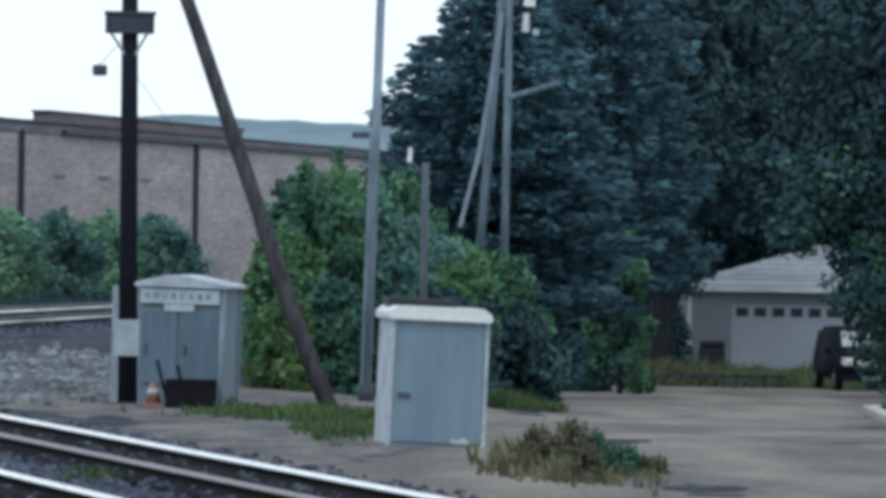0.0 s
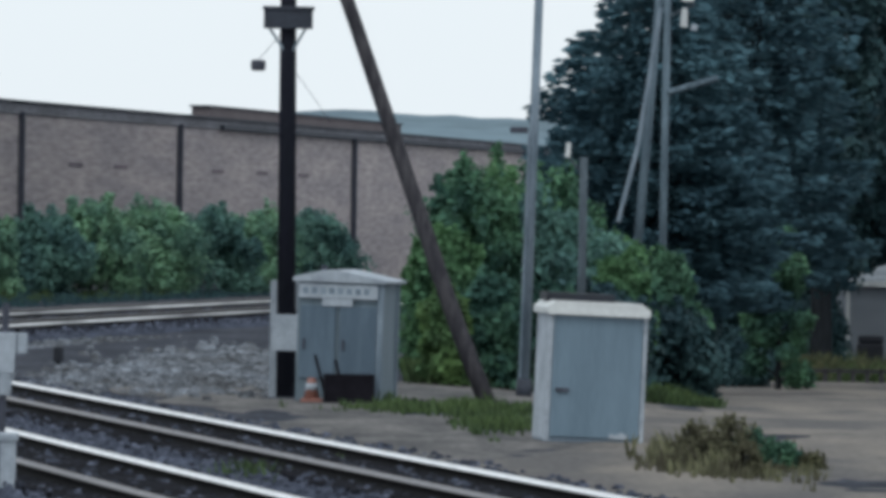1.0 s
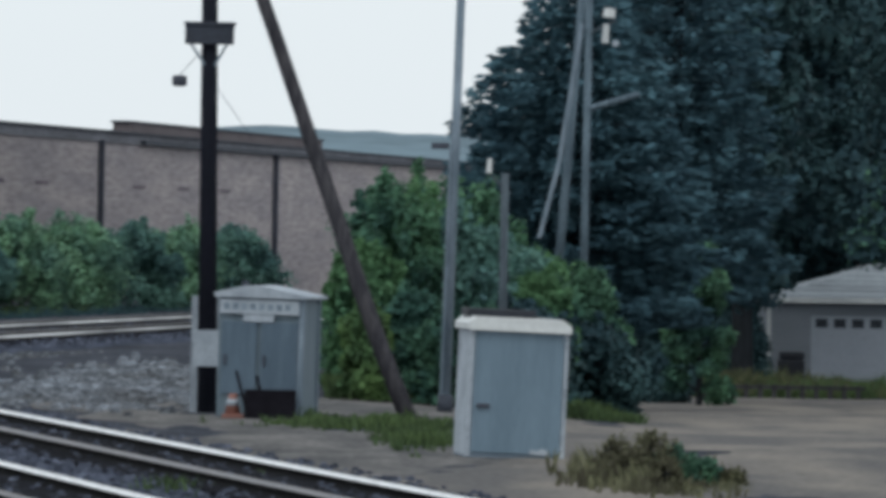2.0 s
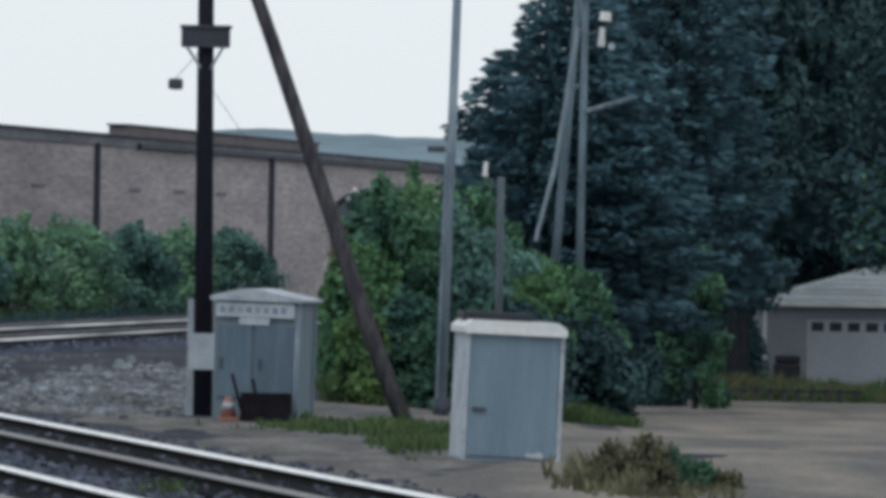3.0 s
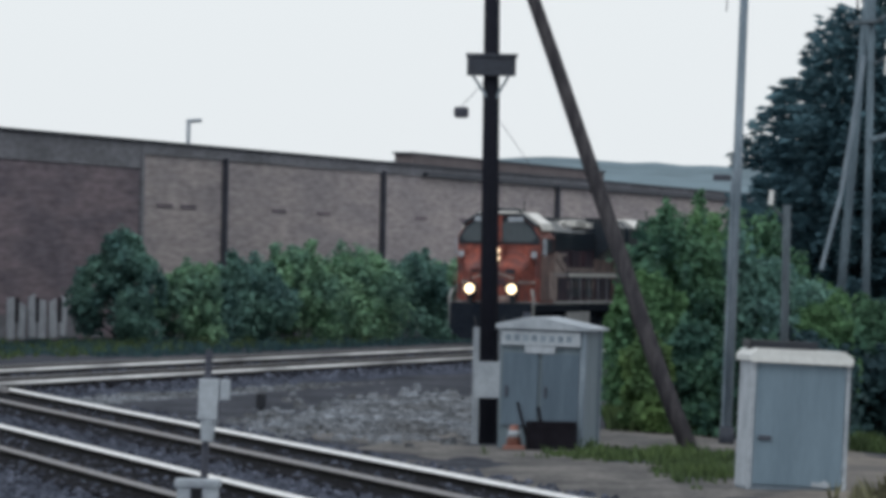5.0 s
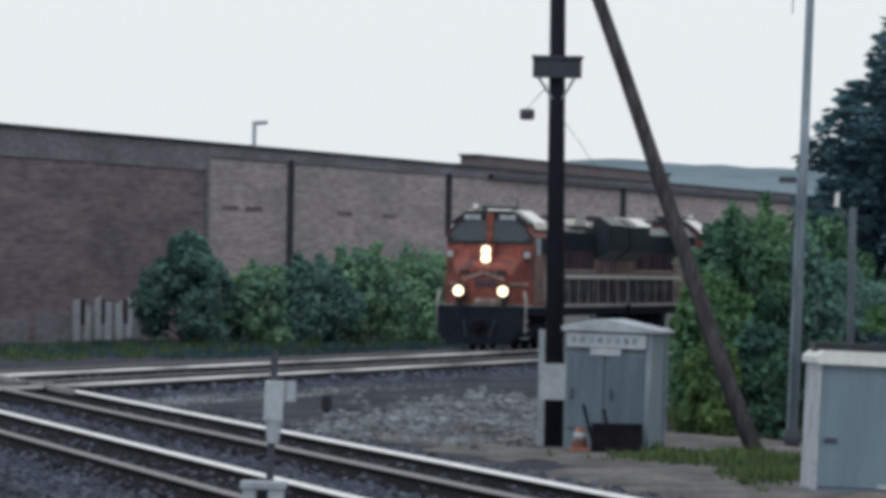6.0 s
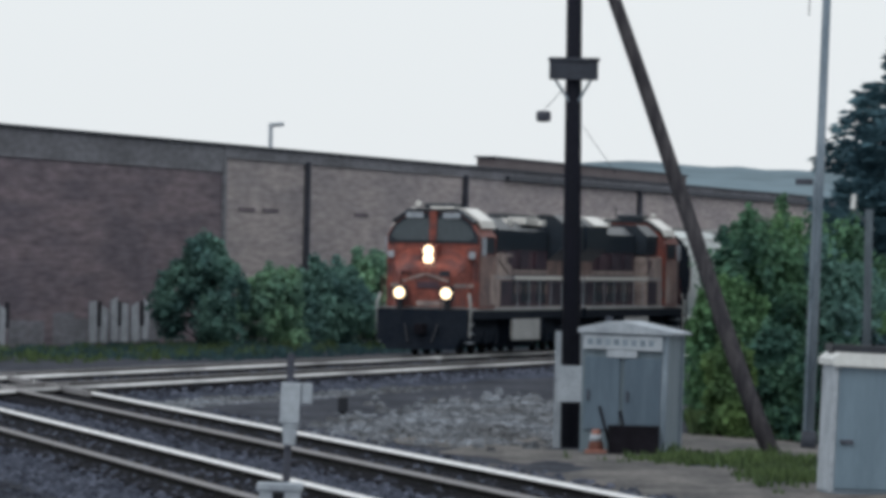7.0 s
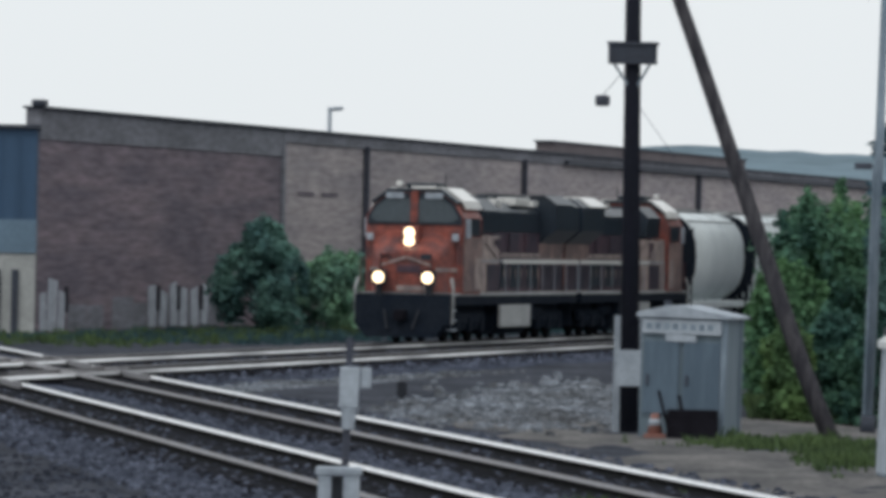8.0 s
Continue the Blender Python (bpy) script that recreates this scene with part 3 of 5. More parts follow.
def broad_tree(name, x, y, height, radius, material, seed, count, size, label, low=0.22, category="tree", lumps=12, group="", shoots=0):
    r = random.Random(seed)
    z = ground_z(x, y)
    t = thing(name, pose(x, y, z), label, category, group)
    bm = B()
    top = height * 0.7
    trunk = [(0, 0, -0.3), (r.uniform(-0.1, 0.1) * radius * 0.3, 0, height * 0.25), (r.uniform(-0.2, 0.2) * radius * 0.3, r.uniform(-0.2, 0.2), height * 0.5), (0, 0, top)]
    limb_path(bm, trunk, max(0.04, height * 0.022), height * 0.006)
    blobs = []
    for i in range(lumps):
        a = i * 2.4 + r.uniform(-0.4, 0.4)
        f = (i + 0.5) / lumps
        zz = height * (low + (0.88 - low) * f)
        spread = radius * (0.35 + 0.65 * math.sin(math.pi * min(1, 0.25 + 0.75 * f))) * r.uniform(0.45, 0.95)
        bl = radius * r.uniform(0.26, 0.56)
        cx, cy = spread * math.cos(a), spread * math.sin(a)
        blobs.append((cx, cy, zz, bl, bl, bl * r.uniform(0.65, 0.95) * min(1, height * 0.3 / bl)))
        limb_path(bm, [(0, 0, max(0.1, zz - 0.35 * spread - 0.1)), (cx * 0.5, cy * 0.5, zz - 0.12 * spread), (cx, cy, zz)], height * 0.009, height * 0.003)
    blobs.append((0, 0, height * 0.88, radius * 0.35, radius * 0.35, height * 0.12))
    for i in range(shoots):
        # upright shoots that feather the top
        a, q = r.uniform(0, 6.283), r.random() ** 0.5 * radius * 0.95
        sx, sy, sz = q * math.cos(a), q * math.sin(a), height * r.uniform(0.7, 1.12) * (1 - 0.25 * (q / radius) ** 2)
        limb_path(bm, [(sx * 0.7, sy * 0.7, sz - 0.28 * height), (sx, sy, sz)], 0.015, 0.006)
        for k in range(3):
            blobs.append((sx * (0.9 + 0.05 * k), sy * (0.9 + 0.05 * k), sz - 0.08 * height * (2 - k), radius * 0.1, radius * 0.1, height * 0.06))
    for i in range(lumps * 2):
        # loose sprays that break the outline
        a, f = r.uniform(0, 6.283), r.uniform(0.35, 1.0)
        k = radius * (0.75 + 0.4 * r.random()) * math.sin(math.pi * min(0.95, 0.3 + 0.62 * f))
        blobs.append((k * math.cos(a), k * math.sin(a), height * (low + (1.0 - low) * f), radius * r.uniform(0.07, 0.17), radius * r.uniform(0.07, 0.17), radius * r.uniform(0.12, 0.38)))
    part("trunk", bm, M_BARK, t, "dark brown trunk and limbs")
    v, f = leaf_cloud(r, blobs, count, size)
    stuff_mesh("crown", v, f, material, t)
    return t


def spruce(x, y, height, radius, cap, skirt, seed, count, label):
    r = random.Random(seed)
    z = ground_z(x, y)
    t = thing("spruce_tree", pose(x, y, z), label, "tree", "conifers")
    bm = B()
    limb_path(bm, [(0, 0, -0.3), (0.03, 0, height * 0.5), (0, 0, height)], height * 0.018, 0.02)
    verts, faces = [], []
    tiers = int(height * 2.4)
    for k in range(tiers):
        f = k / tiers
        zz = height * (skirt + (0.99 - skirt) * f)
        reach = min(cap, radius * (1 - f) ** 0.68) * r.uniform(0.8, 1.12)
        n = 9
        for j in range(n):
            a = j * 6.283 / n + k * 1.1 + r.uniform(-0.2, 0.2)
            ln = reach * r.uniform(0.75, 1.08)
            tip = Vector((ln * math.cos(a), ln * math.sin(a), zz - 0.14 * ln + 0.16 * ln * r.random()))
            root = Vector((0, 0, zz))
            if j % 2 == 0:
                rod(bm, root, tip, 0.03, 0.008, 5)
            side = Vector((-math.sin(a), math.cos(a), 0))
            m = max(3, int(count * (1 - f) / (tiers * n * 0.5)))
            for _ in range(m):
                q = r.random() ** 0.6
                p = root.lerp(tip, q) + side * r.uniform(-1, 1) * 0.3 * ln * (1.15 - q) + Vector((0, 0, -0.1 * q * (1 - q) * ln + r.uniform(-0.16, 0.1 + 0.16 * q)))
                s = r.uniform(0.1, 0.22)
                d = (Vector((math.cos(a), math.sin(a), r.uniform(-0.5, 0.45))) + side * r.uniform(-0.7, 0.7)).normalized() * s
                w = Vector((r.uniform(-1, 1), r.uniform(-1, 1), r.uniform(-1, 1))).cross(d).normalized() * s * 0.35
                v = len(verts)
                verts += [tuple(p - d), tuple(p + w), tuple(p + d), tuple(p - w)]
                faces.append((v, v + 1, v + 2, v + 3))
    part("trunk", bm, M_BARK, t, "dark brown trunk and boughs")
    stuff_mesh("needles", verts, faces, M_SPRUCE, t)
    return t


def tufts(name, area, count, material, seed, label, height=(0.15, 0.4), category="grass"):
    """Blades of grass or weed in one sheet; area(r) gives x, y."""
    r = random.Random(seed)
    verts, faces = [], []
    for _ in range(count):
        x, y = area(r)
        z = ground_z(x, y)
        lush = 0.35 + 1.5 * max(0.0, 0.45 + noise.noise((x * 0.9, y * 0.22, seed)))
        for _ in range(5):
            h, a = r.uniform(*height) * lush, r.uniform(0, 6.28)
            px, py = x + r.uniform(-0.12, 0.12), y + r.uniform(-0.12, 0.12)
            dx, dy = 0.03 * math.cos(a), 0.03 * math.sin(a)
            lx, ly = r.uniform(-0.5, 0.5) * h, r.uniform(-0.5, 0.5) * h
            v = len(verts)
            verts += [(px - dx, py - dy, z - 0.02), (px + dx, py + dy, z - 0.02), (px + lx * 0.5 + dx * 0.8, py + ly * 0.5 + dy, z + h * 0.65), (px + lx, py + ly, z + h)]
            faces.append((v, v + 1, v + 2, v + 3))
    return tagged(stuff_mesh(name, verts, faces, material), label, category, kind="stuff")


# ---- planting ----
def overhanging_tree():
    """A tree beside the drive whose boughs hang low over it."""
    r = random.Random(120)
    x, y = 21.9, 190.0
    t = thing("broadleaf_tree", pose(x, y, ground_z(x, y)), "dark green tree whose boughs hang low over the drive", "tree", "broadleaf trees")
    blobs = [(-5.3, 0, 4.3, 0.8, 1.0, 0.5), (-4.6, 0.4, 4.9, 1.1, 1.3, 0.8), (-3.9, 0, 5.8, 1.5, 1.6, 1.1), (-3.3, 0.3, 4.0, 1.0, 1.3, 0.9), (-3.3, -0.3, 2.9, 1.1, 1.3, 1.0), (-2.7, 0, 1.4, 1.0, 1.2, 1.1),
             (-1.6, 0, 3.4, 1.6, 1.7, 1.5), (-3.0, 0.5, 7.6, 2.2, 2.2, 1.7), (-1.0, 0, 6.0, 2.4, 2.4, 2.0), (-3.6, 0, 9.8, 2.3, 2.3, 1.7), (-0.8, 0.6, 9.2, 2.8, 2.8, 2.2), (-2.6, 0, 12.2, 2.6, 2.6, 2.0), (0.6, 0, 12.0, 2.8, 2.8, 2.2), (1.6, 0, 4.5, 2.2, 2.2, 2.0)]
    bm = B()
    limb_path(bm, [(0, 0, -0.3), (-0.2, 0, 4.0), (-0.1, 0, 8.0), (-0.4, 0, 12.0)], 0.32, 0.08)
    for b in blobs:
        limb_path(bm, [(-0.15, 0, max(1.0, b[2] - 0.8)), (b[0] * 0.5, b[1], b[2] + 0.2), (b[0], b[1], b[2])], 0.1, 0.02)
    part("trunk", bm, M_BARK, t, "dark brown trunk and boughs")
    v, f = leaf_cloud(r, blobs, 36000, 0.13)
    stuff_mesh("crown", v, f, M_DARKLEAF, t)
    v, f = leaf_cloud(r, blobs[:6], 2600, 0.11)
    stuff_mesh("young_leaves", v, f, M_MIDLEAF, t)


def planting():
    # hedge of shrubs between the warehouse and the line
    for i, (x, y, h, w, m) in enumerate(((-15.95, 271, 4.1, 1.75, M_BLUELEAF), (-13.5, 277, 3.0, 1.4, M_HEDGELEAF), (-11.7, 284, 3.2, 1.7, M_BLUELEAF), (-9.9, 290, 3.7, 2.0, M_HEDGELEAF),
                                         (-7.6, 296, 3.5, 2.0, M_HEDGELEAF), (-5.3, 303, 3.5, 2.0, M_BLUELEAF), (-3.4, 312, 3.4, 2.0, M_HEDGELEAF), (-1.0, 322, 3.3, 2.2, M_BLUELEAF))):
        broad_tree("shrub", x, y, h, w, m, 20 + i, 9500, 0.13, "bushy green shrub along the warehouse wall", 0.1, "shrub", 12, "shrubs by the warehouse", 0 if i == 0 else 16)
    # thicket behind the cabinets
    for i, (x, y, h, w, m) in enumerate(((2.9, 152, 4.2, 1.35, M_MIDLEAF), (3.7, 155, 4.4, 1.5, M_LIGHTLEAF), (2.25, 150, 3.1, 0.9, M_LIGHTLEAF), (4.6, 153, 3.9, 1.2, M_BLUELEAF), (2.3, 146, 1.9, 0.55, M_YELLOWLEAF), (3.3, 147, 2.2, 0.9, M_MIDLEAF),
                                         (5.5, 158, 3.5, 1.3, M_BLUELEAF), (6.5, 160, 3.4, 1.3, M_LIGHTLEAF), (7.3, 158, 3.2, 0.9, M_MIDLEAF), (4.3, 146, 2.0, 1.0, M_MIDLEAF), (5.6, 150, 2.2, 1.2, M_DARKLEAF), (5.0, 166, 4.9, 1.7, M_MIDLEAF), (3.4, 160, 4.6, 1.3, M_MIDLEAF), (7.0, 152, 2.0, 1.2, M_DARKLEAF), (6.1, 151, 3.0, 0.7, M_LIGHTLEAF))):
        broad_tree("shrub", x, y, h, w, m, 60 + i, 7500, 0.1, "leafy bright green shrub in a thicket", 0.08, "shrub", 14, "thicket shrubs", 14)
    # conifers
    spruce(7.75, 175, 10.9, 5.3, 3.45, 0.2, 5, 46000, "tall dark blue-green spruce tree")
    spruce(11.6, 197, 16.5, 5.0, 3.0, 0.19, 6, 24000, "tall dark blue-green spruce tree behind another")
    # dark broad trees
    for i, (x, y, h, w, low) in enumerate(((13.0, 216, 17.0, 3.2, 0.2), (17.0, 247, 19.0, 4.0, 0.36), (25.5, 282, 21.0, 6.0, 0.2), (19.5, 284, 21.0, 5.5, 0.12), (31.5, 280, 22.0, 6.5, 0.1), (16, 262, 18, 4.2, 0.36), (23, 296, 23, 7, 0.05), (35, 262, 22, 7, 0.1), (18, 304, 22, 6, 0.05))):
        broad_tree("broadleaf_tree", x, y, h, w, M_DARKLEAF, 90 + i, 26000, 0.19, "large dark green broadleaf tree in full leaf", low, "tree", 18, "broadleaf trees")
    overhanging_tree()
    for i, (x, y, h, w) in enumerate(((22.5, 318, 24, 7.5), (29, 322, 25, 8.5), (36, 318, 25, 8.5), (43, 314, 24, 8))):
        broad_tree("broadleaf_tree", x, y, h, w, M_DARKLEAF, 130 + i, 20000, 0.34, "large dark green broadleaf tree at the back of the yard", 0.05, "tree", 20, "broadleaf trees")
    for i, (x, y, h, w, m) in enumerate(((14.0, 253, 5.0, 2.2, M_DARKLEAF), (15.6, 258, 5.6, 2.0, M_DARKLEAF), (15.2, 252, 3.6, 1.7, M_DARKLEAF), (12.0, 254, 4.6, 2.2, M_DARKLEAF), (9.3, 200, 3.2, 1.5, M_DARKLEAF), (11.2, 193, 1.5, 0.8, M_DARKLEAF), (17.4, 256, 3.8, 1.3, M_DARKLEAF), (11.8, 188, 4.2, 0.9, M_MIDLEAF), (13.0, 258, 5.0, 2.2, M_DARKLEAF), (16.0, 250, 2.6, 1.2, M_DARKLEAF), (18.6, 168, 2.6, 1.2, M_MIDLEAF), (19.0, 172, 2.6, 1.3, M_DARKLEAF))):
        broad_tree("shrub", x, y, h, w, m, 140 + i, 9000, 0.1, "dark green shrub under the trees", 0.06, "shrub", 12, "shrubs under the trees")
    # weeds beside the large cabinet
    for i, (x, y, h, w) in enumerate(((5.5, 97.6, 0.8, 0.36), (5.1, 99.0, 0.62, 0.32), (5.85, 98.0, 0.55, 0.3), (5.2, 97.2, 0.55, 0.28), (6.25, 98.6, 0.36, 0.28), (6.65, 98.9, 0.22, 0.24), (5.55, 95.2, 0.5, 0.2))):
        broad_tree("weed_clump", x, y, h, w, M_MIDLEAF if i in (2, 4) else M_WEED, 170 + i, 620, 0.042, "straggly olive-brown weeds growing out of gravel", 0.2, "weeds", 8, "weed clumps", 14)
    tufts("grass_by_pole", lambda r: (r.gauss(2.0, 0.8), r.gauss(127.0, 1.6)), 480, M_GRASS, 2, "patch of short green grass by the pole", (0.05, 0.2))
    tufts("grass_by_cabinet", lambda r: (r.gauss(2.7, 0.35), r.gauss(119.0, 3.0)), 260, M_GRASS, 3, "patch of short green grass by the cabinet", (0.05, 0.18))
    tufts("weeds_by_road", lambda r: (r.gauss(5.6, 0.5), r.gauss(99, 2.6)), 420, M_WEED, 4, "olive weeds at the edge of the road", (0.08, 0.3))
    tufts("verge_grass", lambda r: (r.gauss(13.5, 2.6), r.uniform(214, 250)), 4200, M_STRAW, 5, "tall dry grass verge behind the road", (0.15, 0.5))
    tufts("verge_grass_green", lambda r: (r.gauss(14.5, 3.6), r.uniform(213, 258)), 4200, M_GRASS, 6, "green grass verge behind the road", (0.12, 0.42))
    tufts("wall_foot_grass", lambda r: (lambda y: (r.uniform(-22, -10) + 0.1745 * (y - 255), y))(r.uniform(238, 300)), 3000, M_DARKLEAF, 7, "rough green grass at the foot of the warehouse", (0.06, 0.2))
    tufts("wall_foot_straw", lambda r: (lambda y: (r.uniform(-22, -12) + 0.1745 * (y - 255), y))(r.uniform(225, 290)), 1000, M_GRASS, 8, "rough weeds at the foot of the warehouse", (0.1, 0.25))
    tufts("track_weeds", lambda r: (r.gauss(-0.95, 0.3), r.gauss(90.5, 1.8)), 110, M_GRASS, 9, "green weeds between the tracks", (0.12, 0.3))
    tufts("kerb_grass", lambda r: (lambda y: (road_edges(y)[1] + r.uniform(0.4, 7), y))(r.uniform(108, 168)), 7000, M_GRASS, 10, "green grass beyond the kerb", (0.1, 0.3))
    tufts("thicket_grass", lambda r: (r.uniform(1.6, 8), r.uniform(146, 150)), 1500, M_GRASS, 11, "rough grass at the foot of the thicket", (0.08, 0.26))


# ---- poles ----
def main_pole():
    x, y = -0.855, 134.0
    z = ground_z(x, y)
    p = thing("utility_pole", pose(x, y, z), "dark tarred wooden utility pole with a push brace", "utility pole")
    part("pole", rod(B(), (0, 0, -0.4), (-0.12, 0, 12.2), 0.185, 0.13, 14), M_POLE, p, "black tarred wooden pole", True)
    bx = part("crossarm_box", box(B(), -0.53, 0.39, -0.28, -0.13, 6.93, 7.3, bevel=0.02), M_ROOFEDGE, p, "dark equipment box on the pole")
    part("lid", box(B(), -0.55, 0.42, -0.31, -0.1, 7.28, 7.35, bevel=0.01), M_ROOFEDGE, bx)
    for s, e in ((-0.42, -0.14), (0.26, 0.02)):
        part("brace", rod(B(), (s, -0.2, 6.94), (e, -0.1, 6.52), 0.025), M_GALV, p, "thin metal strut")
    part("back_board", box(B(), -0.32, 0.25, 0.2, 0.25, 0.0, 2.2, bevel=0.01), M_OFFWHITE, p, "chalky grey board behind the pole")
    part("plate", box(B(), -0.27, 0.24, -0.22, -0.19, 0.88, 1.56, bevel=0.01), M_OFFWHITE, p, "chalky grey metal plate")
    bow = ((0.0, 0.0), (0.144, -0.07), (0.256, -0.07), (0.346, -0.05), (0.442, -0.04), (0.55, -0.03), (0.69, -0.015), (0.84, -0.02), (1.0, 0.0))
    pts = [(3.875 - 3.84 * f + d, -2.0 + 2.0 * f, -0.3 + 10.55 * f) for f, d in bow]
    part("push_brace", tube(B(), pts, [0.17 - 0.055 * f for f, d in bow]), M_POLEBROWN, p, "brown wooden push brace, slightly bowed", True)
    part("guy_wire", rod(B(), (-0.1, 0, 6.95), (-0.62, -0.2, 6.34), 0.007, None, 5), M_PIPE, p, "thin hanger wire")
    part("lamp_head", box(B(), -0.76, -0.48, -0.32, -0.06, 6.13, 6.34, bevel=0.07), M_PIPE, p, "small dark fitting hung from a wire")
    part("cable", rod(B(), (-0.05, -0.1, 6.3), (0.75, -0.2, 5.2), 0.006, None, 5), M_PIPE, p, "thin slack cable")


def thin_pole():
    x, y = 3.78, 140.0
    z = ground_z(x, y)
    p = thing("metal_pole", pose(x, y, z), "slim grey metal pole leaning slightly", "pole")
    part("pole", rod(B(), (0, 0, -0.3), (0.23, 0, 10.5), 0.1, 0.08, 12), M_GALV, p, smooth=True)
    part("sleeve", rod(B(), (0, 0, -0.05), (0.01, 0, 0.35), 0.16, 0.15, 12), M_ROOFEDGE, p, "dark footing sleeve", True)
    part("bracket", box(B(), -0.35, 0.0, -0.06, 0.06, 5.18, 5.3, bevel=0.02), M_PIPE, p, "dark bracket")
    part("conduit", rod(B(), (-0.09, -0.06, 0), (0.02, -0.06, 5.2), 0.025), M_GALV, p, "thin conduit")
    part("top_wire", rod(B(), (-0.15, -0.05, 8.5), (-0.1, -0.05, 10.4), 0.012, None, 5), M_PIPE, p)


def yard_poles():
    # a pair of wooden poles with an inclined stay, and two shorter ones in the thicket
    for x, y, h, lean, r, m in ((7.79, 169, 11.4, 0.05, 0.085, M_POLEGREY), (6.97, 169.5, 11.0, 0.8, 0.095, M_POLEGREY), (5.15, 147.5, 4.95, 0.0, 0.085, M_POLEMID)):
        z = ground_z(x, y)
        p = thing("wooden_pole", pose(x, y, z), "weathered wooden pole among the trees", "utility pole", "yard poles")
        part("pole", rod(B(), (0, 0, -0.3), (lean, 0, h), r * 1.15, r, 10), m, p, smooth=True)
        if h > 11.2:
            part("crossarm", rod(B(), (0.1, -0.1, 7.2), (1.25, -0.3, 7.55), 0.075), m, p, "short wooden arm")
            part("stay", rod(B(), (-1.06, -0.3, 4.1), (-0.62, -0.2, 5.9), 0.05, 0.06), M_GALV, p, "pale inclined stay")
            part("stay", rod(B(), (-0.62, -0.2, 5.9), (-0.12, -0.15, 9.2), 0.06, 0.06), M_GALV, p, "pale inclined stay")
            part("insulator", rod(B(), (0.42, -0.2, 8.75), (0.44, -0.2, 9.2), 0.09, 0.07), M_WHITE, p, "white insulator")
            part("insulator", rod(B(), (0.5, -0.2, 9.36), (0.52, -0.2, 9.58), 0.15, 0.13), M_WHITE, p, "white insulator")
            part("insulator", rod(B(), (0.66, -0.2, 8.68), (0.68, -0.2, 8.82), 0.08, 0.08), M_OFFWHITE, p, "chalky insulator")
            part("fuse_bracket", rod(B(), (0.08, -0.15, 9.0), (0.68, -0.2, 9.3), 0.035), M_POLEMID, p)
            part("crossarm", rod(B(), (-0.55, -0.15, 9.95), (0.15, -0.15, 10.0), 0.06), M_POLEMID, p, "weathered crossarm")
            part("crossarm", rod(B(), (0.15, -0.15, 10.0), (0.95, -0.2, 10.5), 0.06, 0.05), M_POLEMID, p, "weathered crossarm")
        if h < 5:
            part("insulator", rod(B(), (-0.34, -0.12, 4.95), (-0.32, -0.12, 5.25), 0.055, 0.045), M_WHITE, p, "white insulator")
            part("arm", rod(B(), (-0.33, -0.1, 4.95), (0.0, 0, 4.6), 0.03), m, p)


# ---- trackside cabinets ----
def large_cabinet():
    z = ground_z(4.0, 109.0)
    c = thing("relay_cabinet", pose(4.02, 109.0, z, 0, 1.8, 7), "silver-grey steel relay cabinet with a white roof", "cabinet")
    w, d, h = 0.75, 1.25, 2.0
    part("body", box(B(), -w, w, 0, d, -0.02, h, bevel=0.015), M_CABSIDE, c, "silver-painted steel body")
    door = part("door", box(B(), -w + 0.06, w - 0.06, -0.045, -0.003, 0.07, h - 0.06, bevel=0.012), M_CABDOOR, c, "blue-grey steel door")
    part("handle", box(B(), -w + 0.12, -w + 0.32, -0.1, -0.046, 0.76, 0.82, bevel=0.012), M_PIPE, door, "dark latch handle")
    for zz in (0.3, 1.0, 1.75):
        part("hinge", rod(B(), (w - 0.06, -0.05, zz), (w - 0.06, -0.05, zz + 0.12), 0.02), M_GALV, door)
    part("corner_post", box(B(), -w - 0.015, -w + 0.05, -0.03, 0.06, 0, h), M_OFFWHITE, c, "pale corner post")
    part("corner_post", box(B(), w - 0.05, w + 0.015, -0.03, 0.06, 0, h), M_OFFWHITE, c, "pale corner post")
    # the light on the left face is put into a paler panel
    part("side_panel", box(B(), -w - 0.012, -w - 0.002, 0.07, d - 0.03, 0.03, h - 0.03), M_OFFWHITE, c, "side panel painted lighter as the lit face")
    roof = part("roof", prism(B(), [(-w - 0.06, h - 0.05), (w + 0.03, h - 0.05), (w + 0.035, h + 0.05), (w - 0.1, h + 0.15), (-w + 0.06, h + 0.15), (-w - 0.065, h + 0.05)], -0.12, d + 0.1), M_WHITE, c, "white painted steel roof")
    part("roof_lip", box(B(), -w - 0.05, w + 0.025, -0.135, -0.12, h - 0.06, h), M_WHITE, roof)
    part("vent", box(B(), -0.76, 0.3, d * 0.3, d * 0.9, h + 0.15, h + 0.27, bevel=0.02), M_BLACK, c, "dark low roof vent")
    part("plinth", box(B(), -w + 0.05, w - 0.05, 0.05, d - 0.05, -0.3, 0), M_CONC, c, "concrete plinth")
    part("dirt_patch", prism(B(), [(0.22, 0.07), (0.5, 0.06), (0.52, 0.12), (0.43, 0.17), (0.33, 0.13), (0.24, 0.15)], -0.052, -0.0455), M_OFFWHITE, c, "pale chipped paint patch")


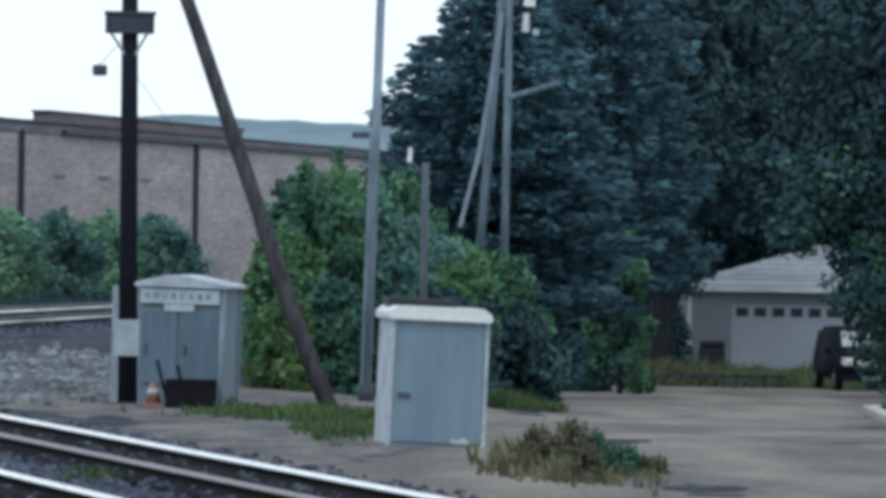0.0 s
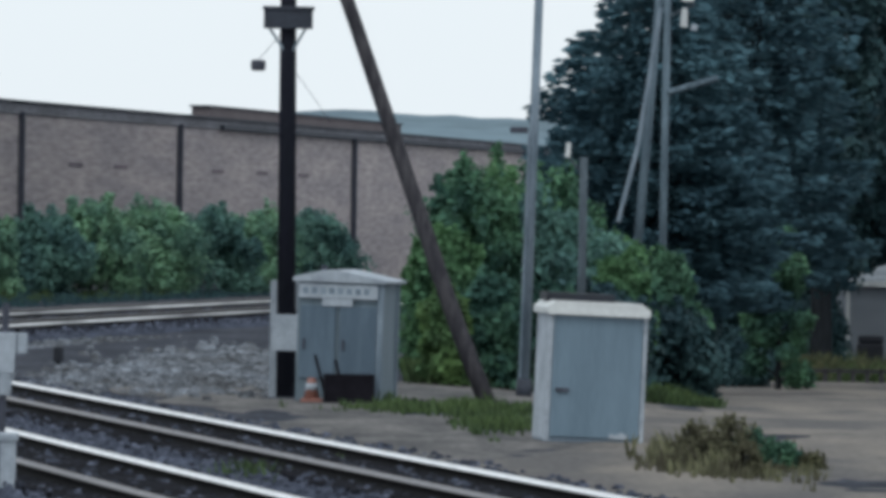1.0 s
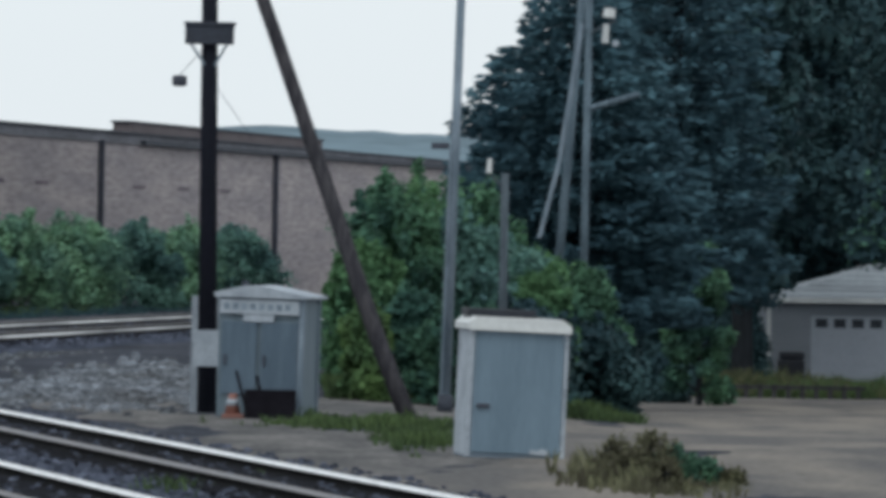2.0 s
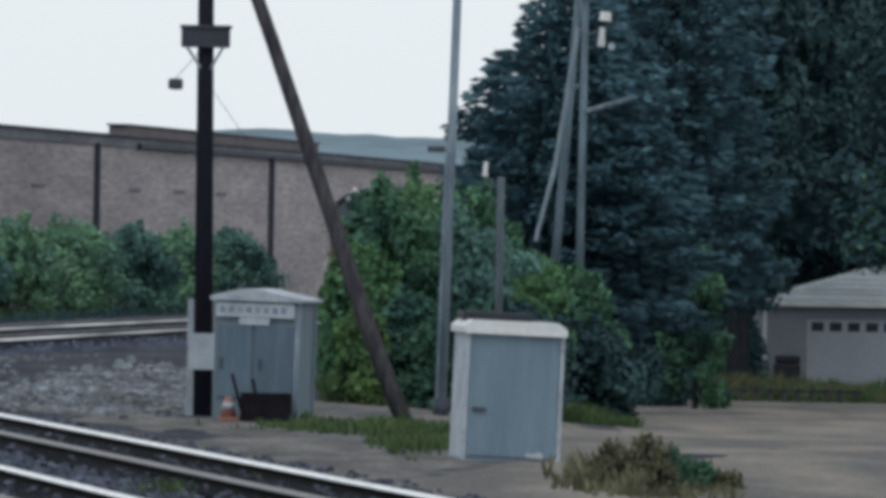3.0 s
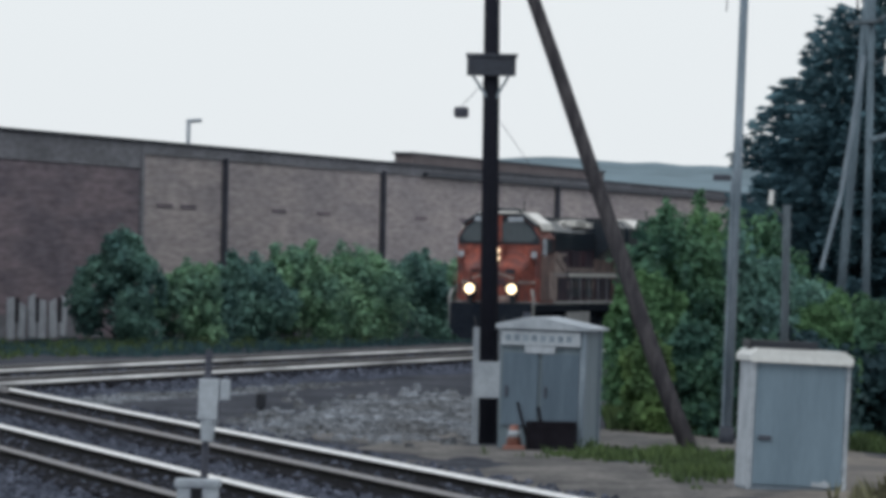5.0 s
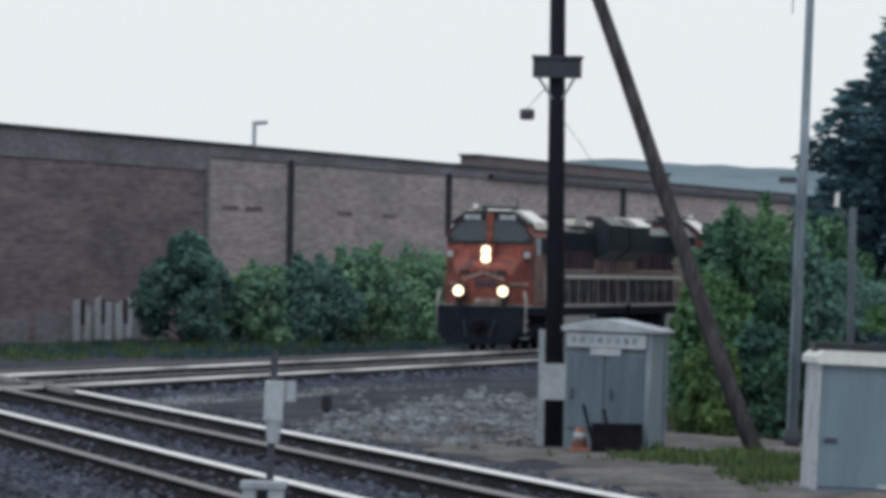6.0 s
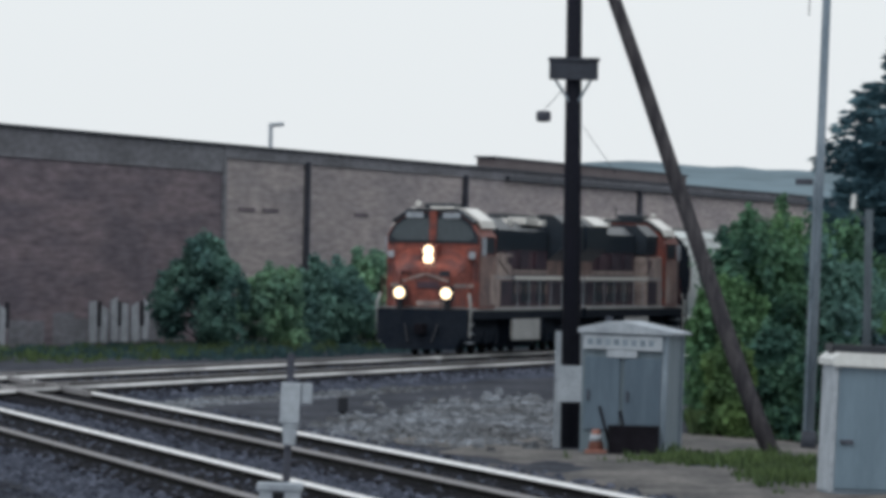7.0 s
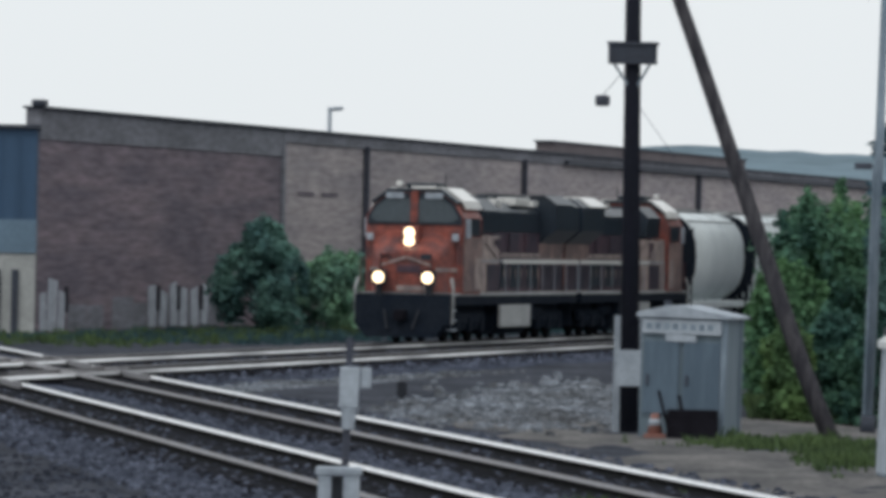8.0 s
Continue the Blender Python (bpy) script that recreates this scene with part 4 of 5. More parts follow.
def sign_cabinet():
    z = ground_z(0.8, 131.0)
    c = thing("signal_cabinet", pose(-0.62, 130.85, z, 0, 1.0, -14), "blue-grey steel signal cabinet with a white name board", "cabinet")
    w, d, h = 1.53, 1.3, 2.2
    part("body", box(B(), -0.05, w, 0, d, 0.0, h, bevel=0.015), M_SIGNCAB, c, "silver-painted steel body")
    for x0, x1 in ((0.02, 0.68), (0.76, w - 0.07)):
        door = part("door", box(B(), x0, x1, -0.05, -0.003, 0.42, 1.76, bevel=0.015), M_SIGNDOOR, c, "blue-grey steel door")
        part("handle", box(B(), x0 + 0.06, x0 + 0.1, -0.1, -0.051, 0.95, 1.15, bevel=0.01), M_PIPE, door, "dark handle")
    sign = part("name_board", box(B(), -0.02, w - 0.06, -0.09, -0.06, 1.9, 2.17, bevel=0.01), M_OFFWHITE, c, "chalky white name board")
    part("lower_plate", box(B(), 0.42, 1.0, -0.075, -0.055, 1.76, 1.9, bevel=0.005), M_OFFWHITE, c, "small chalky plate under the name board")
    for i in range(8):
        part("letter_bar", box(B(), 0.06 + i * 0.165, 0.16 + i * 0.165, -0.094, -0.0905, 1.98, 2.09), M_GALV, sign, "faded letter bar")
    part("roof", prism(B(), [(-0.12, h), (w + 0.12, h), (w + 0.13, h + 0.05), (w * 0.45, h + 0.23), (w * 0.3, h + 0.22), (-0.12, h + 0.08)], -0.14, d + 0.1), M_OFFWHITE, c, "chalky grey pitched roof")
    part("corner_post", box(B(), w - 0.06, w + 0.03, -0.05, 0.07, 0, h), M_GALV, c, "pale corner post")
    part("corner_post", box(B(), w - 0.03, w + 0.03, d - 0.12, d + 0.01, 0, h), M_GALV, c, "pale corner post")
    for k in range(2):
        part("leg", box(B(), -0.1 + k * (w - 0.05), 0.06 + k * (w - 0.05), 0.02, 0.2, -0.3, 0.02), M_CONC, c, "concrete foot")
    part("vent", rod(B(), (0.3, 0.5, h + 0.15), (0.3, 0.5, h + 0.3), 0.07), M_ROOFEDGE, c, "dark roof vent")


def crate():
    x, y = 0.32, 130.0
    c = thing("steel_bin", pose(x, y, ground_z(x, y), 0, 0, 4), "dark rusty open steel bin beside the cabinet", "bin")
    for a in ((-0.45, 0.45, -0.3, -0.27), (-0.45, 0.45, 0.27, 0.3), (-0.45, -0.42, -0.27, 0.27), (0.42, 0.45, -0.27, 0.27)):
        part("side_panel", box(B(), *a, 0.0, 0.52, bevel=0.008), M_RUST, c)
    part("base", box(B(), -0.42, 0.42, -0.27, 0.27, 0.0, 0.04), M_RUST, c)
    part("scrap_bar", rod(B(), (-0.42, 0, 0.1), (-0.62, 0.1, 0.86), 0.03), M_RUST, c, "rusty bar sticking out")
    part("scrap_bar", rod(B(), (-0.1, 0, 0.1), (-0.25, 0.05, 0.78), 0.03), M_RUST, c, "rusty bar sticking out")


def cone():
    x, y = -0.36, 130.1
    c = thing("traffic_cone", pose(x, y, ground_z(x, y) + 0.03, 0, 0, 0), "faded orange traffic cone at the foot of the pole", "traffic cone")
    part("base", box(B(), -0.2, 0.2, -0.2, 0.2, -0.05, 0.05, bevel=0.02), M_CONE, c)
    part("body", rod(B(), (0, 0, 0.05), (0, 0, 0.42), 0.15, 0.07, 14), M_CONE, c, smooth=True)
    part("collar", rod(B(), (0, 0, 0.2), (0, 0, 0.32), 0.125, 0.098, 14), M_OFFWHITE, c, "dull white collar", True)


def switch_post():
    x, y = -3.97, 85.6
    z = ground_z(x, y)
    s = thing("signal_post", pose(x, y, z, 0, 1.2), "slim trackside post with a white case on it", "signal post")
    part("post", rod(B(), (0, 0, -0.2), (0, 0, 2.3), 0.05, 0.045, 10), M_PIPE, s, "dark steel post")
    case = part("case", box(B(), -0.1, 0.14, -0.14, 0.08, 1.46, 1.95, bevel=0.02), M_OFFWHITE, s, "chalky white case")
    part("side_case", box(B(), 0.15, 0.27, -0.1, 0.08, 1.7, 1.95, bevel=0.02), M_OFFWHITE, case, "small grey side case")
    part("taper", rod(B(), (0.02, -0.05, 1.2), (0.02, -0.05, 1.46), 0.07, 0.1, 8), M_OFFWHITE, case)
    part("hinge", box(B(), 0.14, 0.155, -0.15, 0.0, 1.48, 1.68), M_PIPE, case)
    x, y = -3.96, 84.2
    j = thing("junction_box", pose(x, y, ground_z(x, y)), "pale grey junction box on short legs", "junction box")
    part("lid", box(B(), -0.27, 0.27, -0.2, 0.2, 0.68, 0.78, bevel=0.03), M_OFFWHITE, j, "pale grey lid")
    for a, b in ((-0.24, -0.08), (0.06, 0.24)):
        part("side_panel", box(B(), a, b, -0.18, 0.18, -0.05, 0.68, bevel=0.01), M_OFFWHITE, j)
    # black block gives the opening its shade as colour
    part("recess", box(B(), -0.08, 0.06, -0.12, 0.16, -0.05, 0.66), M_BLACK, j, "black block painted as the shaded opening")
    x, y = -6.04, 157.3
    d = thing("marker_post", pose(x, y, ground_z(x, y)), "short dark trackside marker post", "marker post")
    part("post", rod(B(), (0, 0, -0.2), (0, 0, 0.28), 0.06), M_BLACK, d)
    part("cap", box(B(), -0.11, 0.11, -0.1, 0.1, 0.1, 0.42, bevel=0.03), M_BLACK, d)


# ---- garage, car, kerb ----
def garage():
    x0, y0 = 19.43, 269.0
    z = -2.3
    g = thing("garage", pose(x0, y0, z, 0, 0, 1), "pale grey double garage with a white panelled door", "garage")
    w, d, h = 7.2, 7.0, 3.05
    part("front_wall", box(B(), 0, 1.65, 0, 0.15, -0.4, h), M_SIDING, g, "pale grey siding")
    part("front_wall", box(B(), 5.95, w, 0, 0.15, -0.4, h), M_SIDING, g, "pale grey siding")
    part("lintel", box(B(), 1.65, 5.95, 0, 0.15, 2.5, h), M_SIDING, g, "pale grey siding")
    part("side_wall", box(B(), 0, 0.15, 0.15, d, -0.4, h), M_SIDING, g)
    part("side_wall", box(B(), w - 0.15, w, 0.15, d, -0.4, h), M_SIDING, g)
    part("back_wall", box(B(), 0.15, w - 0.15, d - 0.15, d, -0.4, h), M_SIDING, g)
    door = part("garage_door", box(B(), 1.65, 5.95, 0.05, 0.1, -0.1, 2.5), M_GARDOOR, g, "white sectional garage door")
    for k in range(4):
        part("door_panel", box(B(), 1.67, 5.93, 0.025, 0.048, 0.03 + k * 0.62, 0.62 + k * 0.62, bevel=0.008), M_GARDOOR, door)
    for k in range(6):
        part("pane", box(B(), 1.82 + k * 0.69, 2.28 + k * 0.69, 0.0, 0.024, 2.06, 2.4), M_LOCOBLACK, door, "small dark window pane")
    part("corner_board", box(B(), -0.02, 0.12, -0.025, 0.0, -0.4, h), M_WHITE, g, "white corner board")
    part("fascia", box(B(), -0.45, w + 0.45, -0.45, -0.4, h - 0.06, h + 0.12), M_WHITE, g, "white eaves board")
    # hipped roof in courses of shingles
    roof = part("roof", B(), M_SHINGLE, g, "pale grey hipped shingle roof")
    bm = B()
    e, rise = 0.42, 1.75
    base = [bm.verts.new(p) for p in ((-e, -e, h), (w + e, -e, h), (w + e, d + e, h), (-e, d + e, h))]
    ridge = [bm.verts.new(p) for p in ((w * 0.5 + 1.9, d * 0.42, h + rise), (w * 0.5 + 1.9, d * 0.62, h + rise))]
    for f in ((base[0], base[1], ridge[0]), (base[1], base[2], ridge[1], ridge[0]), (base[2], base[3], ridge[1]), (base[3], base[0], ridge[0], ridge[1]), base[::-1]):
        bm.faces.new(f)
    bm.to_mesh(roof.data)
    bm.free()
    for k in range(9):
        f = k / 9
        y = -e + (d * 0.42 + e) * f
        a, b = -e + (w * 0.5 + 1.9 + e) * f, w + e - (w * 0.5 - 1.9 + e) * f
        m = pose(0, y, h + rise * f + 0.005, math.degrees(math.atan(rise / (d * 0.42 + e))))
        part("shingle_course", box(B(), a + 0.05, b - 0.05, 0.0, 0.36, 0.0, 0.02, m), M_SHINGLE, roof)
    # things by the corner
    bx = thing("grill_cart", pose(20.0, 264.5, ground_z(20.0, 264.5)), "dark covered cart beside the garage", "cart")
    part("body", box(B(), -0.5, 0.5, -0.3, 0.3, 0.3, 1.0, bevel=0.1), M_BLACK, bx)
    part("lid", box(B(), -0.45, 0.5, -0.25, 0.25, 1.0, 1.3, bevel=0.12), M_BLACK, bx)
    for sx in (-0.4, 0.4):
        part("leg", rod(B(), (sx, 0, 0), (sx, 0, 0.32), 0.04), M_BLACK, bx)
    s = thing("small_shed", pose(14.6, 266, -2.5), "small pale-roofed shed behind shrubs", "shed")
    part("wall", box(B(), 0, 2.2, 0, 2, -0.3, 3.1), M_SIDING, s)
    part("roof", prism(B(), [(-0.2, 3.1), (2.4, 3.1), (1.6, 3.6), (0.6, 3.5)], -0.3, 2.3), M_SHINGLE, s, "pale shingle roof")


def car():
    x, y = 20.35, 207.5
    z = ground_z(x, y)
    c = thing("car", pose(x, y, z, 0, 0, 6), "black parked car with a bright chrome grille", "car")
    bm = B()
    prof = [(0.0, 0.4), (0.0, 1.0), (0.12, 1.12), (1.15, 1.2), (1.5, 1.8), (2.6, 1.88), (4.2, 1.84), (4.45, 1.1), (4.45, 0.45), (4.3, 0.35), (0.2, 0.32)]
    m = Matrix.Rotation(radians(90), 4, "Z")
    prism(bm, prof, -0.9, 0.9, m)
    for v in bm.verts:
        # the cabin leans in above the waist
        if v.co.z > 1.3:
            v.co.x *= 0.8
    bmesh.ops.bevel(bm, geom=bm.edges[:], offset=0.12, segments=3, affect="EDGES")
    part("body", bm, M_CARPAINT, c, "dusty black bodywork", True)
    part("windscreen", box(B(), -0.62, 0.62, -0.015, 0.015, -0.26, 0.26, pose(0, 1.29, 1.5, -30), bevel=0.01), M_CARGLASS, c, "dark windscreen")
    part("grille", box(B(), -0.42, 0.42, -0.06, 0.02, 0.72, 0.92, bevel=0.02), M_CHROME, c, "chrome grille")
    part("bumper", box(B(), -0.88, 0.88, -0.12, 0.05, 0.3, 0.48, bevel=0.05), M_CARPAINT, c)
    part("number_plate", box(B(), -0.26, 0.26, -0.14, -0.122, 0.33, 0.45), M_OFFWHITE, c, "plain number plate bar")
    for s in (-1, 1):
        part("headlight", box(B(), s * 0.7 - 0.17, s * 0.7 + 0.17, -0.04, 0.1, 0.74, 0.98, bevel=0.04), M_CHROME, c, "bright headlight lens")
        part("mirror", box(B(), s * 1.0 - 0.1, s * 1.0 + 0.1, 1.4, 1.52, 1.08, 1.24, bevel=0.03), M_CARPAINT, c)
        for yy in (0.85, 3.75):
            wh = part("wheel", rod(B(), (s * 0.7, yy, 0.33), (s * 0.92, yy, 0.33), 0.33, None, 20), M_TYRE, c, "black tyre")
            part("rim", rod(B(), (s * 0.9, yy, 0.33), (s * 0.935, yy, 0.33), 0.2, None, 12), M_CHROME, wh, "bright wheel rim")


def kerb():
    """Kerbstones along the far side of the road."""
    k = thing("kerb", pose(0, 0, 0), "pale concrete kerb at the road's edge", "kerb", kind="structure")
    stone = None
    for i in range(40):
        y = 104 + i * 1.5
        x = road_edges(y)[1]
        x2 = road_edges(y + 1.5)[1]
        m = pose((x + x2) / 2, y + 0.75, ground_z(x, y + 0.75), 0.0, 0, -math.degrees(math.atan2(x2 - x, 1.5)))
        if stone is None:
            stone = part("kerbstone", box(B(), -0.15, 0.15, -0.74, 0.74, -0.2, 0.17, bevel=0.02), M_KERB, k)
            stone.matrix_basis = m
        else:
            same_mesh(stone, m)


def low_fence():
    f = thing("low_fence", pose(0, 0, 0), "low dark timber fence at the back of the yard", "fence")
    post = None
    for i in range(26):
        x, y = 7.6 + i * 0.42, 212.5
        z = ground_z(x, y)
        if post is None:
            post = part("post", box(B(), -0.06, 0.06, -0.06, 0.06, -0.2, 0.42, bevel=0.01), M_POLEBROWN, f)
            post.matrix_basis = pose(x, y, z)
        else:
            same_mesh(post, pose(x, y, z))
    part("rail", box(B(), 7.5, 18.3, 212.44, 212.56, ground_z(9, 212) + 0.28, ground_z(9, 212) + 0.38), M_POLEBROWN, f)


planting()
main_pole()
thin_pole()
yard_poles()
large_cabinet()
sign_cabinet()
crate()
cone()
switch_post()
garage()
car()
kerb()
low_fence()


# ---- the train; its front is at y = 0 in its own space and its body runs along +y ----
def bogie(parent, yc, axles, name="truck"):
    """A truck: side frames, springs and wheels."""
    half = (axles - 1) * 0.95
    t = part(name, box(B(), -0.5, 0.5, yc - half, yc + half, 0.5, 0.8), M_DARKSTEEL, parent, "grimy black truck")
    for s in (-1, 1):
        bm = B()
        box(bm, s * 1.12 - 0.09, s * 1.12 + 0.09, yc - half - 0.55, yc + half + 0.55, 0.62, 0.95, bevel=0.05)
        for k in range(axles):
            y = yc - half + 1.9 * k
            box(bm, s * 1.17 - 0.1, s * 1.17 + 0.1, y - 0.22, y + 0.22, 0.36, 0.8, bevel=0.04)
            if k < axles - 1:
                rod(bm, (s * 1.15, y + 0.8, 0.45), (s * 1.15, y + 0.8, 0.7), 0.1)
                rod(bm, (s * 1.15, y + 1.1, 0.45), (s * 1.15, y + 1.1, 0.7), 0.1)
        part("side_frame", bm, M_DARKSTEEL, t)
        for k in range(axles):
            y = yc - half + 1.9 * k
            part("wheel", rod(B(), (s * 0.68, y, 0.5), (s * 0.82, y, 0.5), 0.5, None, 24), M_RAILWEB, t, "steel wheel")


def handrail(parent, pts, r=0.022, label="pale handrail", material=None):
    bm = B()
    for a, b in zip(pts, pts[1:]):
        rod(bm, a, b, r, None, 6)
    return part("handrail", bm, material or M_OFFWHITE, parent, label)


def locomotive(lead):
    t = thing("locomotive", pose(0, 0, 0), "orange and black freight locomotive with lit headlights" if lead else "second orange and black freight locomotive behind the first", "locomotive", "locomotives")
    L = 21.6
    part("underframe", box(B(), -1.5, 1.5, 0.35, L - 0.35, 1.2, 1.55, bevel=0.03), M_DARKSTEEL, t, "black underframe and walkway")
    part("walkway_edge", box(B(), -1.52, 1.52, 0.5, L - 0.5, 1.5, 1.58), M_GREYTANK, t, "dusty walkway edge")
    # pilot and coupler
    pl = part("pilot", prism(B(), [(-1.5, 1.5), (1.5, 1.5), (1.5, 0.6), (1.15, 0.24), (-1.15, 0.24), (-1.5, 0.6)], 0.0, 0.4), M_DARKSTEEL, t, "black pilot plate")
    part("plough", prism(B(), [(-1.4, 0.62), (1.4, 0.62), (1.1, 0.2), (-1.1, 0.2)], -0.22, -0.02), M_DARKSTEEL, pl)
    part("coupler", box(B(), -0.16, 0.16, -0.55, 0.05, 0.72, 1.05, bevel=0.05), M_RUST, pl, "rusty coupler")
    for s in (-1, 1):
        st = part("step_well", box(B(), s * 1.25 - 0.2, s * 1.25 + 0.2, 0.42, 1.0, 0.35, 1.2), M_DARKSTEEL, t)
        for k in range(3):
            part("step", box(B(), s * 1.3 - 0.2, s * 1.3 + 0.24, 0.35, 1.05, 0.42 + k * 0.3, 0.46 + k * 0.3), M_OFFWHITE, st, "pale step edge")
        part("hose", rod(B(), (s * 0.55, -0.08, 1.05), (s * 0.4, -0.3, 0.45), 0.035), M_BLACK, pl)
    # nose and cab
    # the nose narrows towards the front and its top slopes up to the windscreens
    bm = B()
    rings = []
    for y, half, top, edge in ((0.55, 0.86, 2.86, 2.65), (0.85, 1.02, 3.04, 2.8), (1.5, 1.3, 3.45, 3.15), (2.0, 1.48, 3.66, 3.42)):
        rings.append([bm.verts.new(p) for p in ((-half, y, 1.56), (half, y, 1.56), (half, y, edge), (half * 0.62, y, top), (-half * 0.62, y, top), (-half, y, edge))])
    for a, b in zip(rings, rings[1:]):
        for i in range(6):
            j = (i + 1) % 6
            bm.faces.new((a[i], a[j], b[j], b[i]))
    bm.faces.new(rings[0])
    bm.faces.new(rings[-1][::-1])
    bmesh.ops.bevel(bm, geom=bm.edges[:], offset=0.05, segments=2, affect="EDGES")
    nose = part("nose", bm, M_ORANGE, t, "orange nose")
    part("nose_door", box(B(), -0.8, -0.3, 0.5, 0.55, 1.62, 2.8, bevel=0.02), M_ORANGE, nose)
    part("nose_stripe", box(B(), -0.84, 0.84, 0.535, 0.549, 1.64, 1.8), M_CREAMYELLOW, nose, "pale yellow band")
    for s in (-1, 1):
        part("nose_line", box(B(), -0.42, 0.42, 0.49, 0.512, -0.035, 0.035, pose(s * 0.42, 0, 2.55, 0, s * 18)), M_CREAMYELLOW, nose, "thin pale yellow line")
        part("nose_band", box(B(), -0.012, 0.012, -0.55, 0.55, -0.06, 0.06, pose(s * 1.16, 1.15, 2.3, 0, 0, s * -25)), M_CREAMYELLOW, nose, "thin pale yellow line")
        part("grab_iron", rod(B(), (s * 0.8, 0.47, 2.0), (s * 0.8, 0.47, 2.8), 0.02), M_BLACK, nose)
        part("sand_hatch", box(B(), s * 0.62 - 0.16, s * 0.62 + 0.16, 0.5, 0.556, 2.6, 2.78, bevel=0.01), M_LOCOBLACK, nose, "small dark hatch")
        part("class_light", box(B(), s * 1.36 - 0.1, s * 1.36 + 0.1, 1.35, 1.5, 3.2, 3.42, bevel=0.03), M_OFFWHITE, nose)
    part("emblem", box(B(), -0.45, 0.45, 0.515, 0.547, 2.2, 2.42, bevel=0.004), M_MAROON, nose, "plain dark emblem shape")
    cab = part("cab", prism(B(), [(-1.55, 1.56), (1.55, 1.56), (1.55, 3.95), (1.3, 4.35), (0.8, 4.72), (-0.8, 4.72), (-1.3, 4.35), (-1.55, 3.95)], 1.7, 4.6), M_ORANGE, t, "orange wide cab")
    part("cab_front", box(B(), -1.5, 1.5, 1.62, 1.698, 1.6, 3.55, bevel=0.03), M_ORANGE, cab)
    part("cab_roof", prism(B(), [(-1.34, 4.36), (-0.81, 4.735), (0.81, 4.735), (1.34, 4.36), (1.38, 4.42), (0.84, 4.82), (-0.84, 4.82), (-1.38, 4.42)], 1.6, 4.7), M_LOCOBLACK, cab, "dark curved cab roof")
    # roof edges and front panel are painted as sky highlights
    for s in (-1, 1):
        part("roof_edge_panel", prism(B(), [(s * x, z) for x, z in ((0.75, 4.824), (0.845, 4.824), (1.385, 4.425), (1.48, 4.2), (1.53, 4.22), (1.43, 4.47), (0.88, 4.87), (0.75, 4.87))], 2.3, 4.68), M_PALESHEEN, cab, "curved roof edge painted with sky sheen")
    part("roof_front_panel", box(B(), -0.1, 0.72, 1.52, 2.6, 4.826, 4.9, bevel=0.03), M_PALESHEEN, cab, "roof panel painted with sky sheen")
    part("windscreen_surround", prism(B(), [(-1.5, 3.7), (1.5, 3.7), (1.5, 3.95), (1.26, 4.33), (0.78, 4.69), (-0.78, 4.69), (-1.26, 4.33), (-1.5, 3.95)], 1.655, 1.7), M_LOCOBLACK, cab, "black windscreen surround")
    for s in (-1, 1):
        part("windscreen", prism(B(), [(s * 0.12, 3.78), (s * 1.2, 3.78), (s * 1.4, 3.92), (s * 1.2, 4.26), (s * 0.85, 4.5), (s * 0.12, 4.5)], 1.62, 1.69), M_GLASS, cab, "dark windscreen")
        part("side_window", box(B(), s * 1.55 - 0.02, s * 1.55 + 0.02, 2.5, 4.3, 3.38, 3.92, bevel=0.015), M_LOCOBLACK, cab, "dark side window")
        # cab sides carry their sky light as a paler orange than the nose
        part("side_panel", box(B(), s * 1.56 - 0.006, s * 1.56 + 0.006, 1.8, 4.58, 1.62, 3.32), M_PALEORANGE, cab, "orange side panel painted sky-lit pale")
        part("side_stripe", box(B(), s * 1.572 - 0.006, s * 1.572 + 0.006, 3.6, 4.5, 1.7, 2.7), M_CREAMYELLOW, cab, "pale yellow panel")
        part("mirror", box(B(), s * 1.62 - 0.06, s * 1.62 + 0.1, 2.0, 2.1, 3.3, 3.9, bevel=0.02), M_OFFWHITE, cab)
        part("number_board", box(B(), s * 0.62 - 0.28, s * 0.62 + 0.28, 1.56, 1.66, 4.52, 4.7, bevel=0.01), M_OFFWHITE, cab, "plain number board")
    part("centre_post", box(B(), -0.12, 0.12, 1.55, 1.69, 3.76, 4.75, bevel=0.02), M_ORANGE, cab)
    part("air_conditioner", box(B(), -0.5, 0.5, 2.6, 3.9, 4.84, 5.02, bevel=0.06), M_LOCOBLACK, cab, "dark roof unit")
    part("horn", rod(B(), (-0.7, 3.0, 5.0), (-0.7, 2.5, 5.0), 0.05, 0.1), M_PALESHEEN, cab)
    part("aerial", rod(B(), (0.65, 3.2, 4.8), (0.65, 3.2, 5.3), 0.02), M_BLACK, cab)
    hl = part("headlight_box", box(B(), -0.28, 0.28, 0.92, 1.6, 2.95, 3.66, bevel=0.05), M_ORANGE, nose, "headlight housing")
    lit = M_LAMP if lead else M_GLASS
    for zz in (3.18, 3.45):
        part("headlight", rod(B(), (0.0, 0.86, zz), (0.0, 0.94, zz), 0.165, None, 14), lit, hl, "lit headlight" if lead else "unlit headlight")
    for s in (-1, 1):
        dl = part("ditch_light_box", box(B(), s * 0.78 - 0.22, s * 0.78 + 0.22, 0.06, 0.4, 1.82, 2.28, bevel=0.04), M_BLACK, t, "ditch light housing")
        part("ditch_light", rod(B(), (s * 0.78, 0.03, 2.05), (s * 0.78, 0.08, 2.05), 0.18, None, 14), lit, dl, "lit ditch light" if lead else "unlit ditch light")
        part("ditch_bracket", box(B(), s * 0.8 - 0.08, s * 0.8 + 0.08, 0.15, 0.4, 1.5, 1.84), M_BLACK, dl)
